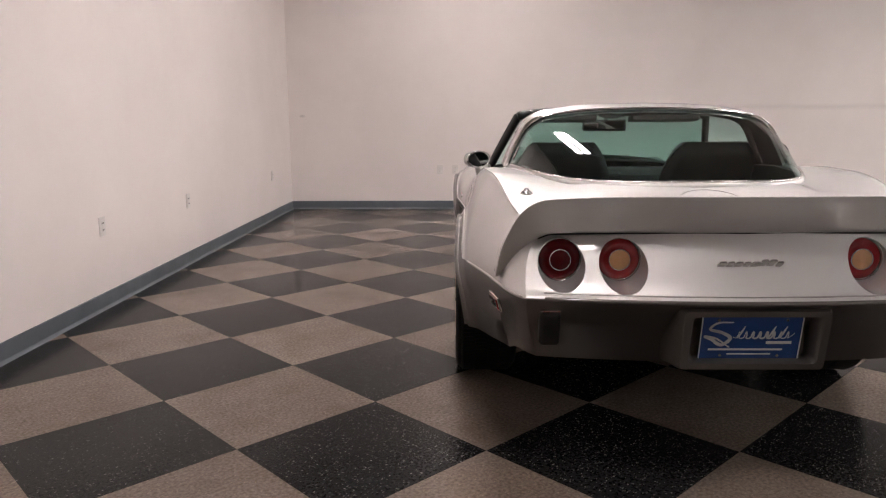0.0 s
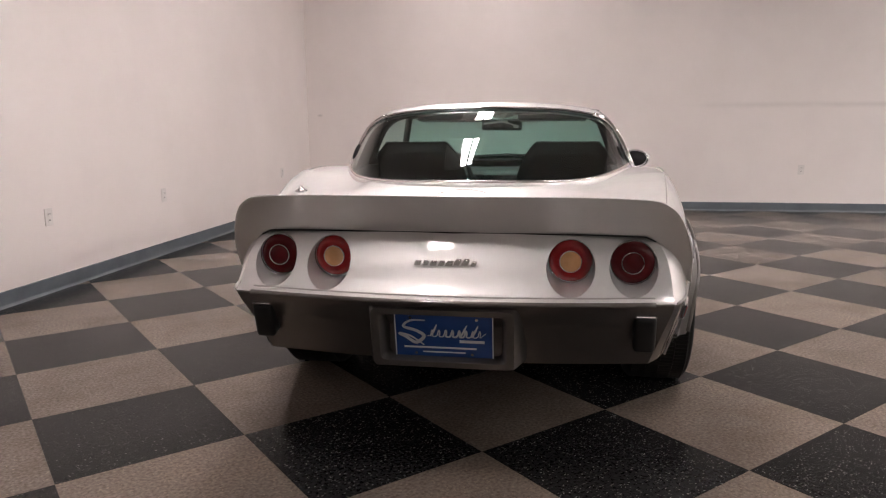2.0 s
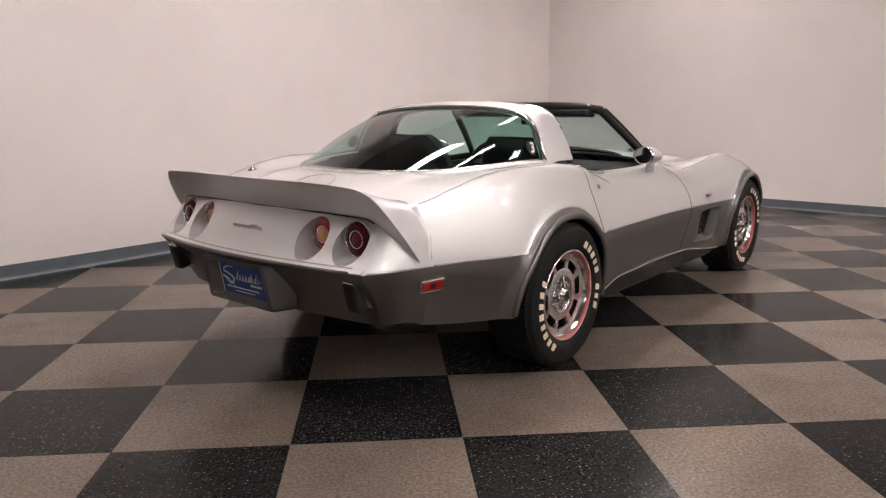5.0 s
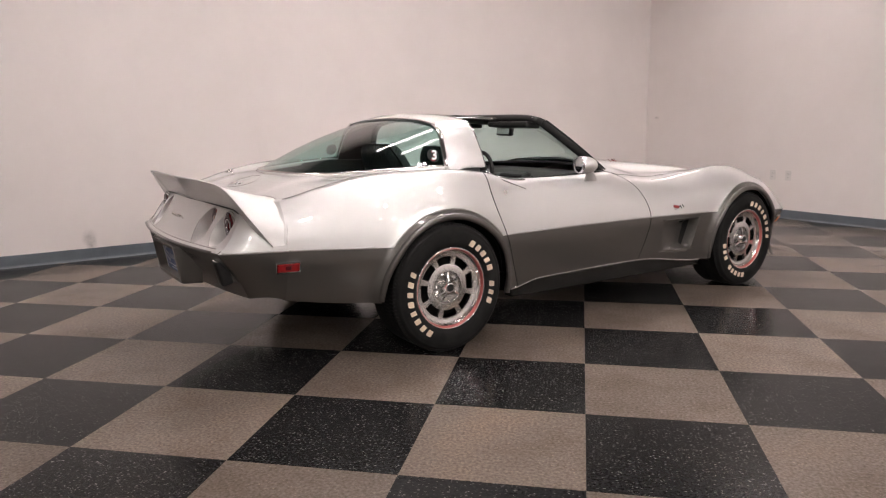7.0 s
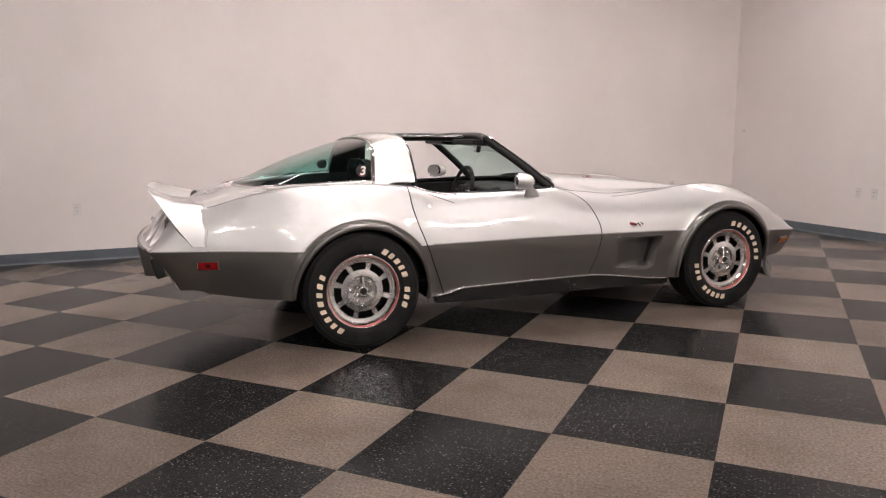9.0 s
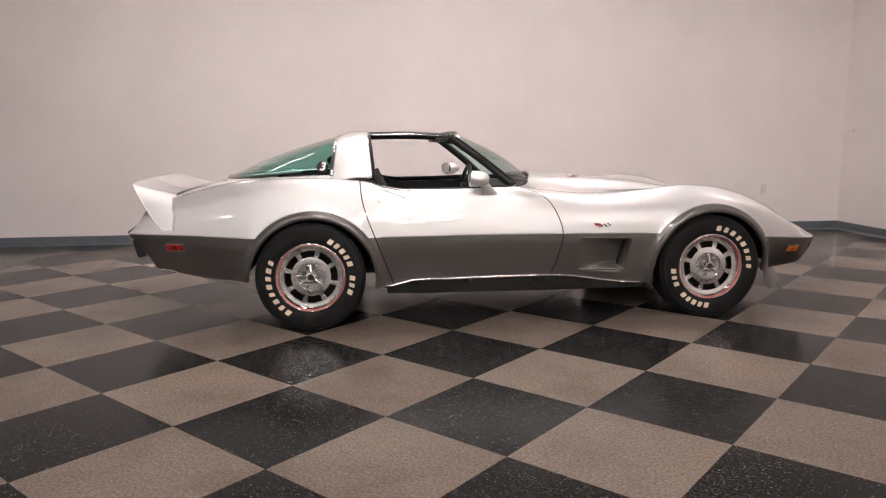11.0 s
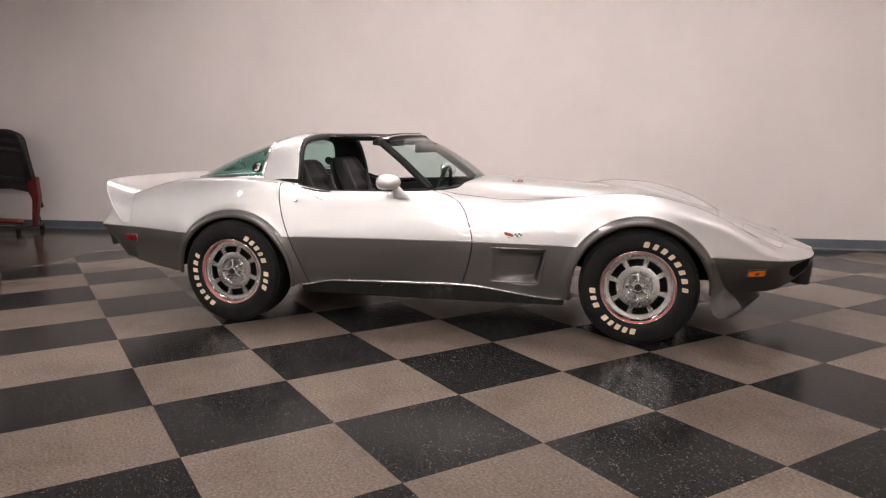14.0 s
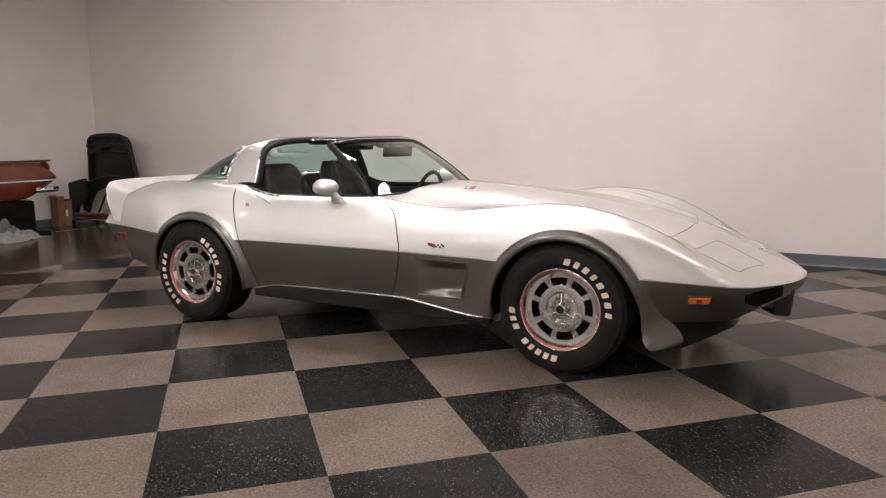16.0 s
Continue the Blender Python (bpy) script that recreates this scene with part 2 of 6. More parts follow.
DULL = surface("dull_bright_trim", (0.30, 0.29, 0.285), (0.38, 0.37, 0.36), 9, 0.26, metal=1.0, rough_var=0.05)
BLACK = surface("black_trim", (0.009, 0.009, 0.009), (0.018, 0.018, 0.018), 9, 0.42, bump_d=0.0004, bump_scale=220, spec=0.3)
VINYL = surface("black_leather", (0.011, 0.010, 0.010), (0.020, 0.019, 0.019), 14, 0.50, bump_d=0.0012, bump_scale=130, spec=0.22)
CARPET = surface("black_carpet", (0.010, 0.010, 0.010), (0.022, 0.022, 0.022), 80, 0.95, bump_d=0.003, bump_scale=400)
UNDER = surface("underbody_black", (0.006, 0.006, 0.006), (0.014, 0.013, 0.012), 8, 0.8, spec=0.02)
GLOSS_BLACK = surface("gloss_black_sill", (0.006, 0.006, 0.006), (0.011, 0.011, 0.010), 8, 0.22, spec=0.35)
RED_LENS = surface("red_lens", (0.20, 0.007, 0.009), (0.28, 0.010, 0.012), 30, 0.14, coat=0.6)
DARK_LENS = surface("dark_red_lens", (0.050, 0.003, 0.005), (0.080, 0.005, 0.007), 30, 0.2, spec=0.3)
AMBER = surface("amber_lens", (0.50, 0.24, 0.10), (0.60, 0.32, 0.15), 30, 0.15, coat=0.6)
ORANGE = surface("orange_lens", (0.70, 0.16, 0.012), (0.85, 0.24, 0.02), 30, 0.15, coat=0.6)
PINSTRIPE = surface("grey_pinstripe", (0.30, 0.285, 0.275), (0.36, 0.34, 0.33), 30, 0.35, coat=0.5)
RED_PAINT = surface("red_stripe", (0.22, 0.022, 0.024), (0.28, 0.03, 0.03), 20, 0.4, coat=0.4)
RED_BADGE = surface("dark_red_enamel", (0.10, 0.012, 0.014), (0.16, 0.02, 0.022), 20, 0.4)
REDBODY = surface("orange_red_paint", (0.115, 0.021, 0.010), (0.17, 0.035, 0.015), 7, 0.22, coat=0.8)
MAROON = surface("maroon_paint", (0.085, 0.010, 0.010), (0.13, 0.016, 0.016), 7, 0.3, coat=0.6)
CARD = surface("brown_cardboard", (0.19, 0.10, 0.048), (0.26, 0.14, 0.07), 9, 0.8)
CLOTH = surface("white_cloth", (0.22, 0.22, 0.215), (0.34, 0.335, 0.325), 9, 0.9, bump_d=0.004, bump_scale=40)
GREYCLOTH = surface("grey_cloth", (0.10, 0.115, 0.115), (0.17, 0.185, 0.185), 9, 0.9, bump_d=0.004, bump_scale=40)
PLASTIC = surface("white_plastic", (0.62, 0.58, 0.56), (0.70, 0.66, 0.64), 30, 0.35)
BLUE = surface("blue_plate", (0.008, 0.045, 0.19), (0.012, 0.06, 0.24), 12, 0.3, coat=0.3)
WHITE = surface("white_ink", (0.72, 0.72, 0.72), (0.8, 0.8, 0.8), 30, 0.4)
YELLOW = surface("worn_tape", (0.50, 0.46, 0.36), (0.62, 0.58, 0.46), 20, 0.6)
GLASS = glass_material("green_tinted_glass", (0.46, 0.70, 0.65))
CLEAR = glass_material("windscreen_glass", (0.68, 0.87, 0.83))
LAMP, *_rest = nodes_of("lamp_lens")
tune(_rest[-1], color=(0.9, 0.88, 0.85), emit=(1.0, 0.905, 0.885), power=66.0)
# the same lens at lower powers, set to balance the room's brightness
LAMP_SOFT, *_rest = nodes_of("soft_lamp_lens")
tune(_rest[-1], color=(0.9, 0.88, 0.85), emit=(1.0, 0.905, 0.885), power=50.0)
LAMP_WEAK, *_rest = nodes_of("weak_lamp_lens")
tune(_rest[-1], color=(0.9, 0.88, 0.85), emit=(1.0, 0.905, 0.885), power=29.0)
LAMP_DIM, *_rest = nodes_of("dim_lamp_lens")
tune(_rest[-1], color=(0.9, 0.88, 0.85), emit=(1.0, 0.905, 0.885), power=56.0)
LAMP_FAR, *_rest = nodes_of("hall_lamp_lens")
tune(_rest[-1], color=(0.9, 0.88, 0.85), emit=(1.0, 0.93, 0.90), power=130.0)


# ---- mesh helpers ----
def finish(name, data, mats, parent=None, label=""):
    ob = new(name, data)
    for m in mats if isinstance(mats, (list, tuple)) else [mats]:
        data.materials.append(m)
    if parent is not None:
        ob.parent = parent
    if label:
        ob["label"] = label
    return ob


def part(name, bm, material, parent, label="", smooth=False):
    """Links a bmesh as one mesh object under a thing or a part."""
    me = bpy.data.meshes.new(name)
    bm.to_mesh(me)
    bm.free()
    if smooth:
        me.shade_smooth()
    return finish(name, me, material, parent, label)


def soft_edges(ob, degrees=35):
    me = ob.data
    me.shade_smooth()
    me.set_sharp_from_angle(angle=radians(degrees))
    return ob


def empty(name, m, **tags):
    ob = new(name)
    ob.matrix_world = m
    ob.empty_display_size = 0.1
    return tagged(ob, **tags)


def box(sx, sy, sz, m=Matrix(), bevel=0.0, seg=2, bm=None):
    bm = bm or bmesh.new()
    r = bmesh.ops.create_cube(bm, size=1, matrix=m @ Matrix.Diagonal((sx, sy, sz, 1)))
    if bevel:
        es = list({e for v in r["verts"] for e in v.link_edges})
        bmesh.ops.bevel(bm, geom=es, offset=bevel, segments=seg, profile=0.5, affect="EDGES")
    return bm


def rod(a, b, r, n=12, bm=None, r2=None):
    bm = bm or bmesh.new()
    a, b = Vector(a), Vector(b)
    d = b - a
    m = Matrix.Translation((a + b) / 2) @ d.to_track_quat("Z", "Y").to_matrix().to_4x4()
    bmesh.ops.create_cone(bm, cap_ends=True, segments=n, radius1=r, radius2=r if r2 is None else r2, depth=d.length, matrix=m)
    return bm


def sweep(points, r, n=8, closed=False, bm=None, flat=1.0):
    """A tube along points."""
    bm = bm or bmesh.new()
    pts = [Vector(p) for p in points]
    rings, k = [], len(pts)
    for i, p in enumerate(pts):
        a, c = pts[(i - 1) % k if closed else max(i - 1, 0)], pts[(i + 1) % k if closed else min(i + 1, k - 1)]
        q = (c - a).to_track_quat("Z", "Y").to_matrix()
        rings.append([bm.verts.new(p + q @ Vector((r * math.cos(t) * flat, r * math.sin(t), 0))) for t in np.linspace(0, 2 * math.pi, n, False)])
    for i in range(k if closed else k - 1):
        a, b = rings[i], rings[(i + 1) % k]
        for j in range(n):
            bm.faces.new((a[j], a[(j + 1) % n], b[(j + 1) % n], b[j]))
    if not closed:
        bm.faces.new(rings[0][::-1])
        bm.faces.new(rings[-1])
    bmesh.ops.recalc_face_normals(bm, faces=bm.faces)
    return bm


def lathe(profile, n=48, axis="Y", bm=None):
    """Turns (radius, along) pairs about an axis."""
    bm = bm or bmesh.new()
    rings = []
    for r, a in profile:
        ring = []
        for t in np.linspace(0, 2 * math.pi, n, False):
            c, s = r * math.cos(t), r * math.sin(t)
            ring.append(bm.verts.new({"Y": (c, a, s), "Z": (c, s, a), "X": (a, c, s)}[axis]))
        rings.append(ring)
    for a, b in zip(rings, rings[1:]):
        for j in range(n):
            bm.faces.new((a[j], a[(j + 1) % n], b[(j + 1) % n], b[j]))
    bmesh.ops.recalc_face_normals(bm, faces=bm.faces)
    return bm


def prism(outline, depth, m=Matrix(), bevel=0.0, bm=None):
    """A flat outline in x, y given thickness along z."""
    bm = bm or bmesh.new()
    f = bm.faces.new([bm.verts.new(m @ Vector((x, y, 0))) for x, y in outline])
    r = bmesh.ops.extrude_face_region(bm, geom=[f])
    vs = [v for v in r["geom"] if isinstance(v, bmesh.types.BMVert)]
    bmesh.ops.translate(bm, verts=vs, vec=m.to_3x3() @ Vector((0, 0, depth)))
    if bevel:
        top = [e for e in bm.edges if all(v in vs for v in e.verts)]
        bmesh.ops.bevel(bm, geom=top, offset=bevel, segments=2, profile=0.5, affect="EDGES")
    bmesh.ops.recalc_face_normals(bm, faces=bm.faces)
    return bm


def key(pairs, x):
    """A smooth monotone curve through (x, value) pairs."""
    px, py = np.array([p[0] for p in pairs], float), np.array([p[1] for p in pairs], float)
    h, d = np.diff(px), np.diff(py) / np.diff(px)
    m = np.zeros(len(px))
    m[1:-1] = np.where(d[1:] * d[:-1] > 0, 2 * d[1:] * d[:-1] / np.where(d[1:] + d[:-1] == 0, 1, d[1:] + d[:-1]), 0)
    m[0], m[-1] = d[0], d[-1]
    x = np.clip(np.asarray(x, float), px[0], px[-1])
    i = np.clip(np.searchsorted(px, x) - 1, 0, len(h) - 1)
    t = (x - px[i]) / h[i]
    return ((1 + 2 * t) * (1 - t) ** 2 * py[i] + t * (1 - t) ** 2 * h[i] * m[i]
            + t * t * (3 - 2 * t) * py[i + 1] + t * t * (t - 1) * h[i] * m[i + 1])


def spline(points, per):
    """Catmull-Rom rows through control rows (k, ..., c), per steps a span, ends kept."""
    p = np.concatenate([2 * points[:1] - points[1:2], points, 2 * points[-1:] - points[-2:-1]])
    out = []
    for i in range(1, len(p) - 2):
        for t in np.arange(per) / per:
            a, b, c, d = p[i - 1], p[i], p[i + 1], p[i + 2]
            out.append(0.5 * (2 * b + (c - a) * t + (2 * a - 5 * b + 4 * c - d) * t * t + (3 * b - a - 3 * c + d) * t ** 3))
    out.append(points[-1])
    return np.array(out)


class Skin:
    """A surface as points, normals, faces and a material number a face; it can be cut along any line."""

    def __init__(self, v, n, f, m):
        self.v, self.n, self.f, self.m = v, n, f, m

    @staticmethod
    def grid(p, mat=None, out=None):
        a, b = np.gradient(p, axis=0), np.gradient(p, axis=1)
        n = np.cross(a, b)
        n /= np.maximum(np.linalg.norm(n, axis=2, keepdims=True), 1e-9)
        if out is not None and (n * np.asarray(out)).sum() < 0:
            n = -n
            flip = True
        else:
            flip = False
        r, c = p.shape[:2]
        f, m = [], []
        for i in range(r - 1):
            for j in range(c - 1):
                q = (i * c + j, (i + 1) * c + j, (i + 1) * c + j + 1, i * c + j + 1)
                f.append(q[::-1] if flip else q)
                m.append(0 if mat is None else int(mat[i, j]))
        return Skin(p.reshape(-1, 3), n.reshape(-1, 3), f, m)

    def cut(self, val):
        """(where val > 0, where val < 0)."""
        val = np.where(np.abs(val) < 1e-7, 1e-7, val)
        v, n = list(self.v), list(self.n)
        made, sides = {}, ([], [])
        mats = ([], [])

        def mid(a, b):
            k = (min(a, b), max(a, b))
            if k not in made:
                t = val[a] / (val[a] - val[b])
                made[k] = len(v)
                v.append(self.v[a] + (self.v[b] - self.v[a]) * t)
                w = self.n[a] + (self.n[b] - self.n[a]) * t
                n.append(w / max(np.linalg.norm(w), 1e-9))
            return made[k]

        for f, m in zip(self.f, self.m):
            s = [val[i] > 0 for i in f]
            if all(s) or not any(s):
                k = 0 if s[0] else 1
                sides[k].append(f)
                mats[k].append(m)
                continue
            for k, want in ((0, True), (1, False)):
                poly = []
                for i, a in enumerate(f):
                    b = f[(i + 1) % len(f)]
                    if s[i] == want:
                        poly.append(a)
                    if s[i] != s[(i + 1) % len(f)]:
                        poly.append(mid(a, b))
                if len(poly) > 2:
                    sides[k].append(tuple(poly))
                    mats[k].append(m)
        v, n = np.array(v), np.array(n)
        return Skin(v, n, sides[0], mats[0]).packed(), Skin(v, n, sides[1], mats[1]).packed()

    def packed(self):
        used = sorted({i for f in self.f for i in f})
        to = {a: b for b, a in enumerate(used)}
        return Skin(self.v[used] if used else np.zeros((0, 3)), self.n[used] if used else np.zeros((0, 3)),
                    [tuple(to[i] for i in f) for f in self.f], self.m)

    def mirrored(self):
        s = np.array((1, -1, 1))
        return Skin(self.v * s, self.n * s, [f[::-1] for f in self.f], self.m)

    def plus(self, other):
        k = len(self.v)
        return Skin(np.concatenate([self.v, other.v]), np.concatenate([self.n, other.n]),
                    self.f + [tuple(i + k for i in f) for f in other.f], self.m + other.m)

    def object(self, name, mats, parent, label="", lip=0.012, lift=0.0):
        """Links it as a mesh, its open edges turned inwards by lip, raised by lift."""
        v, f, m, n = self.v + self.n * lift, list(self.f), list(self.m), self.n
        if lip:
            count, mat_of = {}, {}
            for q, k in zip(self.f, self.m):
                for i, a in enumerate(q):
                    e = (a, q[(i + 1) % len(q)])
                    count[e], mat_of[e] = 1, k
            rim = [e for e in count if (e[1], e[0]) not in count]
            ring = sorted({i for e in rim for i in e})
            top = {a: len(v) + i for i, a in enumerate(ring)}
            low = {a: len(v) + len(ring) + i for i, a in enumerate(ring)}
            v = np.concatenate([v, v[ring], v[ring] - n[ring] * lip])
            n = np.concatenate([n, n[ring], n[ring]])
            for a, b in rim:
                if np.linalg.norm(self.v[a] - self.v[b]) > 1e-6:
                    f.append((top[b], top[a], low[a], low[b]))
                    # lips of the painted panels are black, for the shade in the gaps
                    m.append(mat_of[(a, b)] if len(mats) < 3 else 2)
        me = bpy.data.meshes.new(name)
        me.from_pydata(v.tolist(), [], f)
        me.polygons.foreach_set("material_index", m)
        me.shade_smooth()
        ok = n / np.maximum(np.linalg.norm(n, axis=1, keepdims=True), 1e-9)
        me.normals_split_custom_set_from_vertices(ok.tolist())
        me.update()
        return finish(name, me, mats, parent, label)


# ---- room ----
def slab(name, u0, u1, n0, n1, z0, z1, mat, label, category):
    bm = box(u1 - u0, n1 - n0, z1 - z0, ROOM @ Matrix.Translation(((u0 + u1) / 2, (n0 + n1) / 2, (z0 + z1) / 2)))
    return tagged(part(name, bm, mat, None), label, category, kind="structure")


T = 0.15
slab("wall_north", WALL_FRONT, WALL_FRONT + T, WALL_RIGHT - T, WALL_LEFT + T, -0.1, HIGH, WALL_NORTH, "white painted plaster wall with light scuffs", "wall")
slab("wall_west", WALL_REAR, WALL_FRONT, WALL_LEFT, WALL_LEFT + T, -0.1, HIGH, WALL, "long white painted plaster wall behind the car", "wall")
slab("wall_south", WALL_REAR - T, WALL_REAR, HALL_EDGE, WALL_LEFT + T, -0.1, HIGH, WALL, "white painted wall behind stored car panels", "wall")
# unseen walls added to close the hall, coloured dark to keep reflections dim
slab("wall_hall_side", HALL_REAR, WALL_REAR - T, HALL_EDGE, HALL_EDGE + T, -0.1, HIGH, WALL_SHADED, "unseen closing hall wall with shade put into its colour", "wall")
slab("wall_hall_end", HALL_REAR - T, HALL_REAR, WALL_RIGHT - T, HALL_EDGE + T, -0.1, HIGH, WALL_SHADED, "unseen closing hall wall with shade put into its colour", "wall")
slab("wall_east", HALL_REAR, WALL_FRONT, WALL_RIGHT - T, WALL_RIGHT, -0.1, HIGH, WALL_SHADED, "unseen closing wall with shade put into its colour", "wall")
slab("ceiling", HALL_REAR - T, WALL_FRONT + T, WALL_RIGHT - T, WALL_LEFT + T, HIGH, HIGH + T, CEILING, "dull grey painted ceiling", "ceiling")
floor = slab("floor", TILE_EDGE, WALL_FRONT, -5.2, WALL_LEFT, -0.12, -0.0035, GROUT, "black and taupe vinyl tile floor in a diagonal check", "floor")
slab("concrete_floor", HALL_REAR, TILE_EDGE - 0.002, WALL_RIGHT, WALL_LEFT, -0.12, -0.0005, CONCRETE, "brown stained glossy concrete floor", "floor")
slab("concrete_floor", TILE_EDGE - 0.002, WALL_FRONT, WALL_RIGHT, -5.202, -0.12, -0.0005, CONCRETE, "brown stained glossy concrete floor", "floor")


def baseboard(name, a, b, side):
    """A rubber cove base along the wall from a to b (along, across), its foot turned to the room."""
    prof = [(0.0, 0.0), (0.016, 0.0), (0.011, 0.006), (0.006, 0.018), (0.005, 0.098), (0.0, 0.102)]
    bm = bmesh.new()
    a, b, s = Vector((*a, 0)), Vector((*b, 0)), Vector((*side, 0))
    ends = [[bm.verts.new(ROOM @ (p + s * d + Vector((0, 0, z)))) for d, z in prof] for p in (a, b)]
    for i in range(len(prof)):
        j = (i + 1) % len(prof)
        bm.faces.new((ends[0][i], ends[0][j], ends[1][j], ends[1][i]))
    bm.faces.new(ends[0])
    bm.faces.new(ends[1])
    bmesh.ops.recalc_face_normals(bm, faces=bm.faces)
    tagged(part(name, bm, BASE, None), "grey rubber cove baseboard along a white wall", "baseboard", kind="structure")


baseboard("baseboard", (WALL_FRONT, WALL_RIGHT), (WALL_FRONT, WALL_LEFT), (-1, 0))
baseboard("baseboard", (WALL_REAR, WALL_LEFT), (WALL_FRONT, WALL_LEFT), (0, -1))
baseboard("baseboard", (WALL_REAR, HALL_EDGE), (WALL_REAR, WALL_LEFT), (1, 0))


def ceiling_lamp(m, glow):
    """A troffer set into the ceiling, with two glowing lens strips."""
    lamp = empty("ceiling_lamp", m, label="white ceiling troffer with two glowing lens strips", category="ceiling lamp", group="ceiling lamps")
    for y in (-0.25, 0.0, 0.25):
        part("rail", box(1.24, 0.17 if y else 0.045, 0.05, Matrix.Translation((0, y, 0.0)), 0.006), PLASTIC, lamp)
    for x in (-0.6, 0.6):
        part("end_rail", box(0.05, 0.57, 0.046, Matrix.Translation((x, 0, 0.002)), 0.006), PLASTIC, lamp)
    for y in (-0.093, 0.093):
        part("lens", box(1.15, 0.135, 0.012, Matrix.Translation((0, y, 0.004)), 0.003), glow, lamp)
    return lamp


LAMPS = [(1.3, 1.6), (3.4, 1.6)]
first = ceiling_lamp(ROOM @ Matrix.Translation((*LAMPS[0], HIGH - 0.026)), LAMP)
for u, n in LAMPS[1:]:
    copy_thing(first, ROOM @ Matrix.Translation((u, n, HIGH - 0.026)))
ceiling_lamp(ROOM @ Matrix.Translation((6.1, 1.6, HIGH - 0.026)), LAMP_WEAK)
first = ceiling_lamp(ROOM @ Matrix.Translation((1.3, -0.9, HIGH - 0.026)), LAMP_SOFT)
# unseen pair added to brighten the car's right side, turned to shorten its highlights
for u, n in ((1.3, -3.4), (3.2, -3.4)):
    copy_thing(first, ROOM @ Matrix.Translation((u, n, HIGH - 0.026)) @ pose(0, 0, 0, 0, 0, 90))
ceiling_lamp(ROOM @ Matrix.Translation((-1.15, 1.6, HIGH - 0.026)), LAMP_DIM)


def hall_lamp(m, long, wide):
    lamp = empty("hall_lamp", m, label="slim white ceiling troffer with a glowing lens", category="ceiling lamp", group="hall lamps")
    part("housing", box(long + .14, wide + .15, 0.05, Matrix.Translation((0, 0, 0.025)), 0.008), PLASTIC, lamp)
    part("lens", box(long, wide, 0.02, Matrix.Translation((0, 0, -0.006))), LAMP_FAR, lamp)
    return lamp


NEAR_HALL = [(u, -6.8 - 4.6 * j) for j in range(4) for u in (-2.5, 0.2, 2.9, 5.6)]
FAR_HALL = [(-20.0 + 2.0 * i, -2.4 - 2.1 * j) for j in range(9) for i in range(8)]
for spots, long, wide in ((NEAR_HALL, .95, .22), (FAR_HALL, .34, .075)):
    first = hall_lamp(ROOM @ Matrix.Translation((*spots[0], HIGH - 0.05)) @ pose(0, 0, 0, 0, 0, 90), long, wide)
    for u, n in spots[1:]:
        copy_thing(first, ROOM @ Matrix.Translation((u, n, HIGH - 0.05)) @ pose(0, 0, 0, 0, 0, 90))


def outlet(m):
    """A wall plate with two sockets; m faces the room along its y."""
    ob = empty("wall_outlet", m, label="white plastic duplex wall outlet", category="outlet", group="wall outlets")
    part("cover_plate", box(0.072, 0.007, 0.116, Matrix.Translation((0, 0.0035, 0)), 0.0025), PLASTIC, ob)
    for z in (-0.02, 0.02):
        part("socket", lathe([(0.0, 0.0095), (0.0145, 0.0095), (0.0165, 0.007)], 16, bm=None), PLASTIC, ob).location = (0, 0, z)
        bm = box(0.003, 0.003, 0.009, Matrix.Translation((-0.006, 0.0095, z)))
        box(0.003, 0.003, 0.009, Matrix.Translation((0.006, 0.0095, z)), bm=bm)
        part("slot", bm, BLACK, ob)
    return ob


for u in (1.91, 3.30, 5.90, -0.97):
    outlet(ROOM @ Matrix.Translation((u, WALL_LEFT, 0.50)) @ pose(0, 0, 0, 0, 0, 180))
for n in (2.05, 1.86, -2.15):
    outlet(ROOM @ Matrix.Translation((WALL_FRONT, n, 0.50)) @ pose(0, 0, 0, 0, 0, 90))


# ---- the car: x ahead of the rear axle, y to its left, z up ----
car = empty("sports_car", CAR, label="silver over charcoal two-tone sports coupe with removed roof panels", category="car")
AXLE = 2.495

HALF = [(-1.13, .695), (-.98, .718), (-.81, .745), (-.55, .795), (-.3, .842), (0, .858), (.3, .838), (.45, .822), (.8, .806), (1.2, .80),
        (1.55, .812), (1.8, .828), (2.1, .848), (2.49, .862), (2.8, .83), (3.0, .772), (3.14, .722), (3.25, .672), (3.32, .615), (3.40, .50), (3.48, .345), (3.535, .18), (3.56, .05)]
TONE = [(-1.2, .590), (-.74, .582), (-.38, .566), (.39, .554), (1.55, .550), (2.11, .546), (2.86, .502), (3.26, .468), (3.40, .454), (3.56, .438)]
LOW = [(-1.2, .36), (-1.0, .368), (-.9, .362), (-.75, .338), (-.57, .312), (-.41, .30), (.44, .246), (.65, .28), (1.47, .285), (2.05, .232),
       (2.7, .25), (2.86, .275), (3.0, .276), (3.16, .28), (3.25, .292), (3.33, .325), (3.42, .358), (3.56, .406)]
CREST_Y = [(-1.2, .595), (-.8, .662), (-.7, .682), (-.43, .712), (0, .745), (.2, .74), (.36, .722), (.6, .708), (1.2, .70), (1.7, .68), (2.1, .675), (2.5, .66), (2.74, .645), (2.9, .63),
           (3.08, .615), (3.2, .618), (3.26, .615), (3.33, .56), (3.40, .465), (3.48, .32), (3.535, .165), (3.56, .04)]
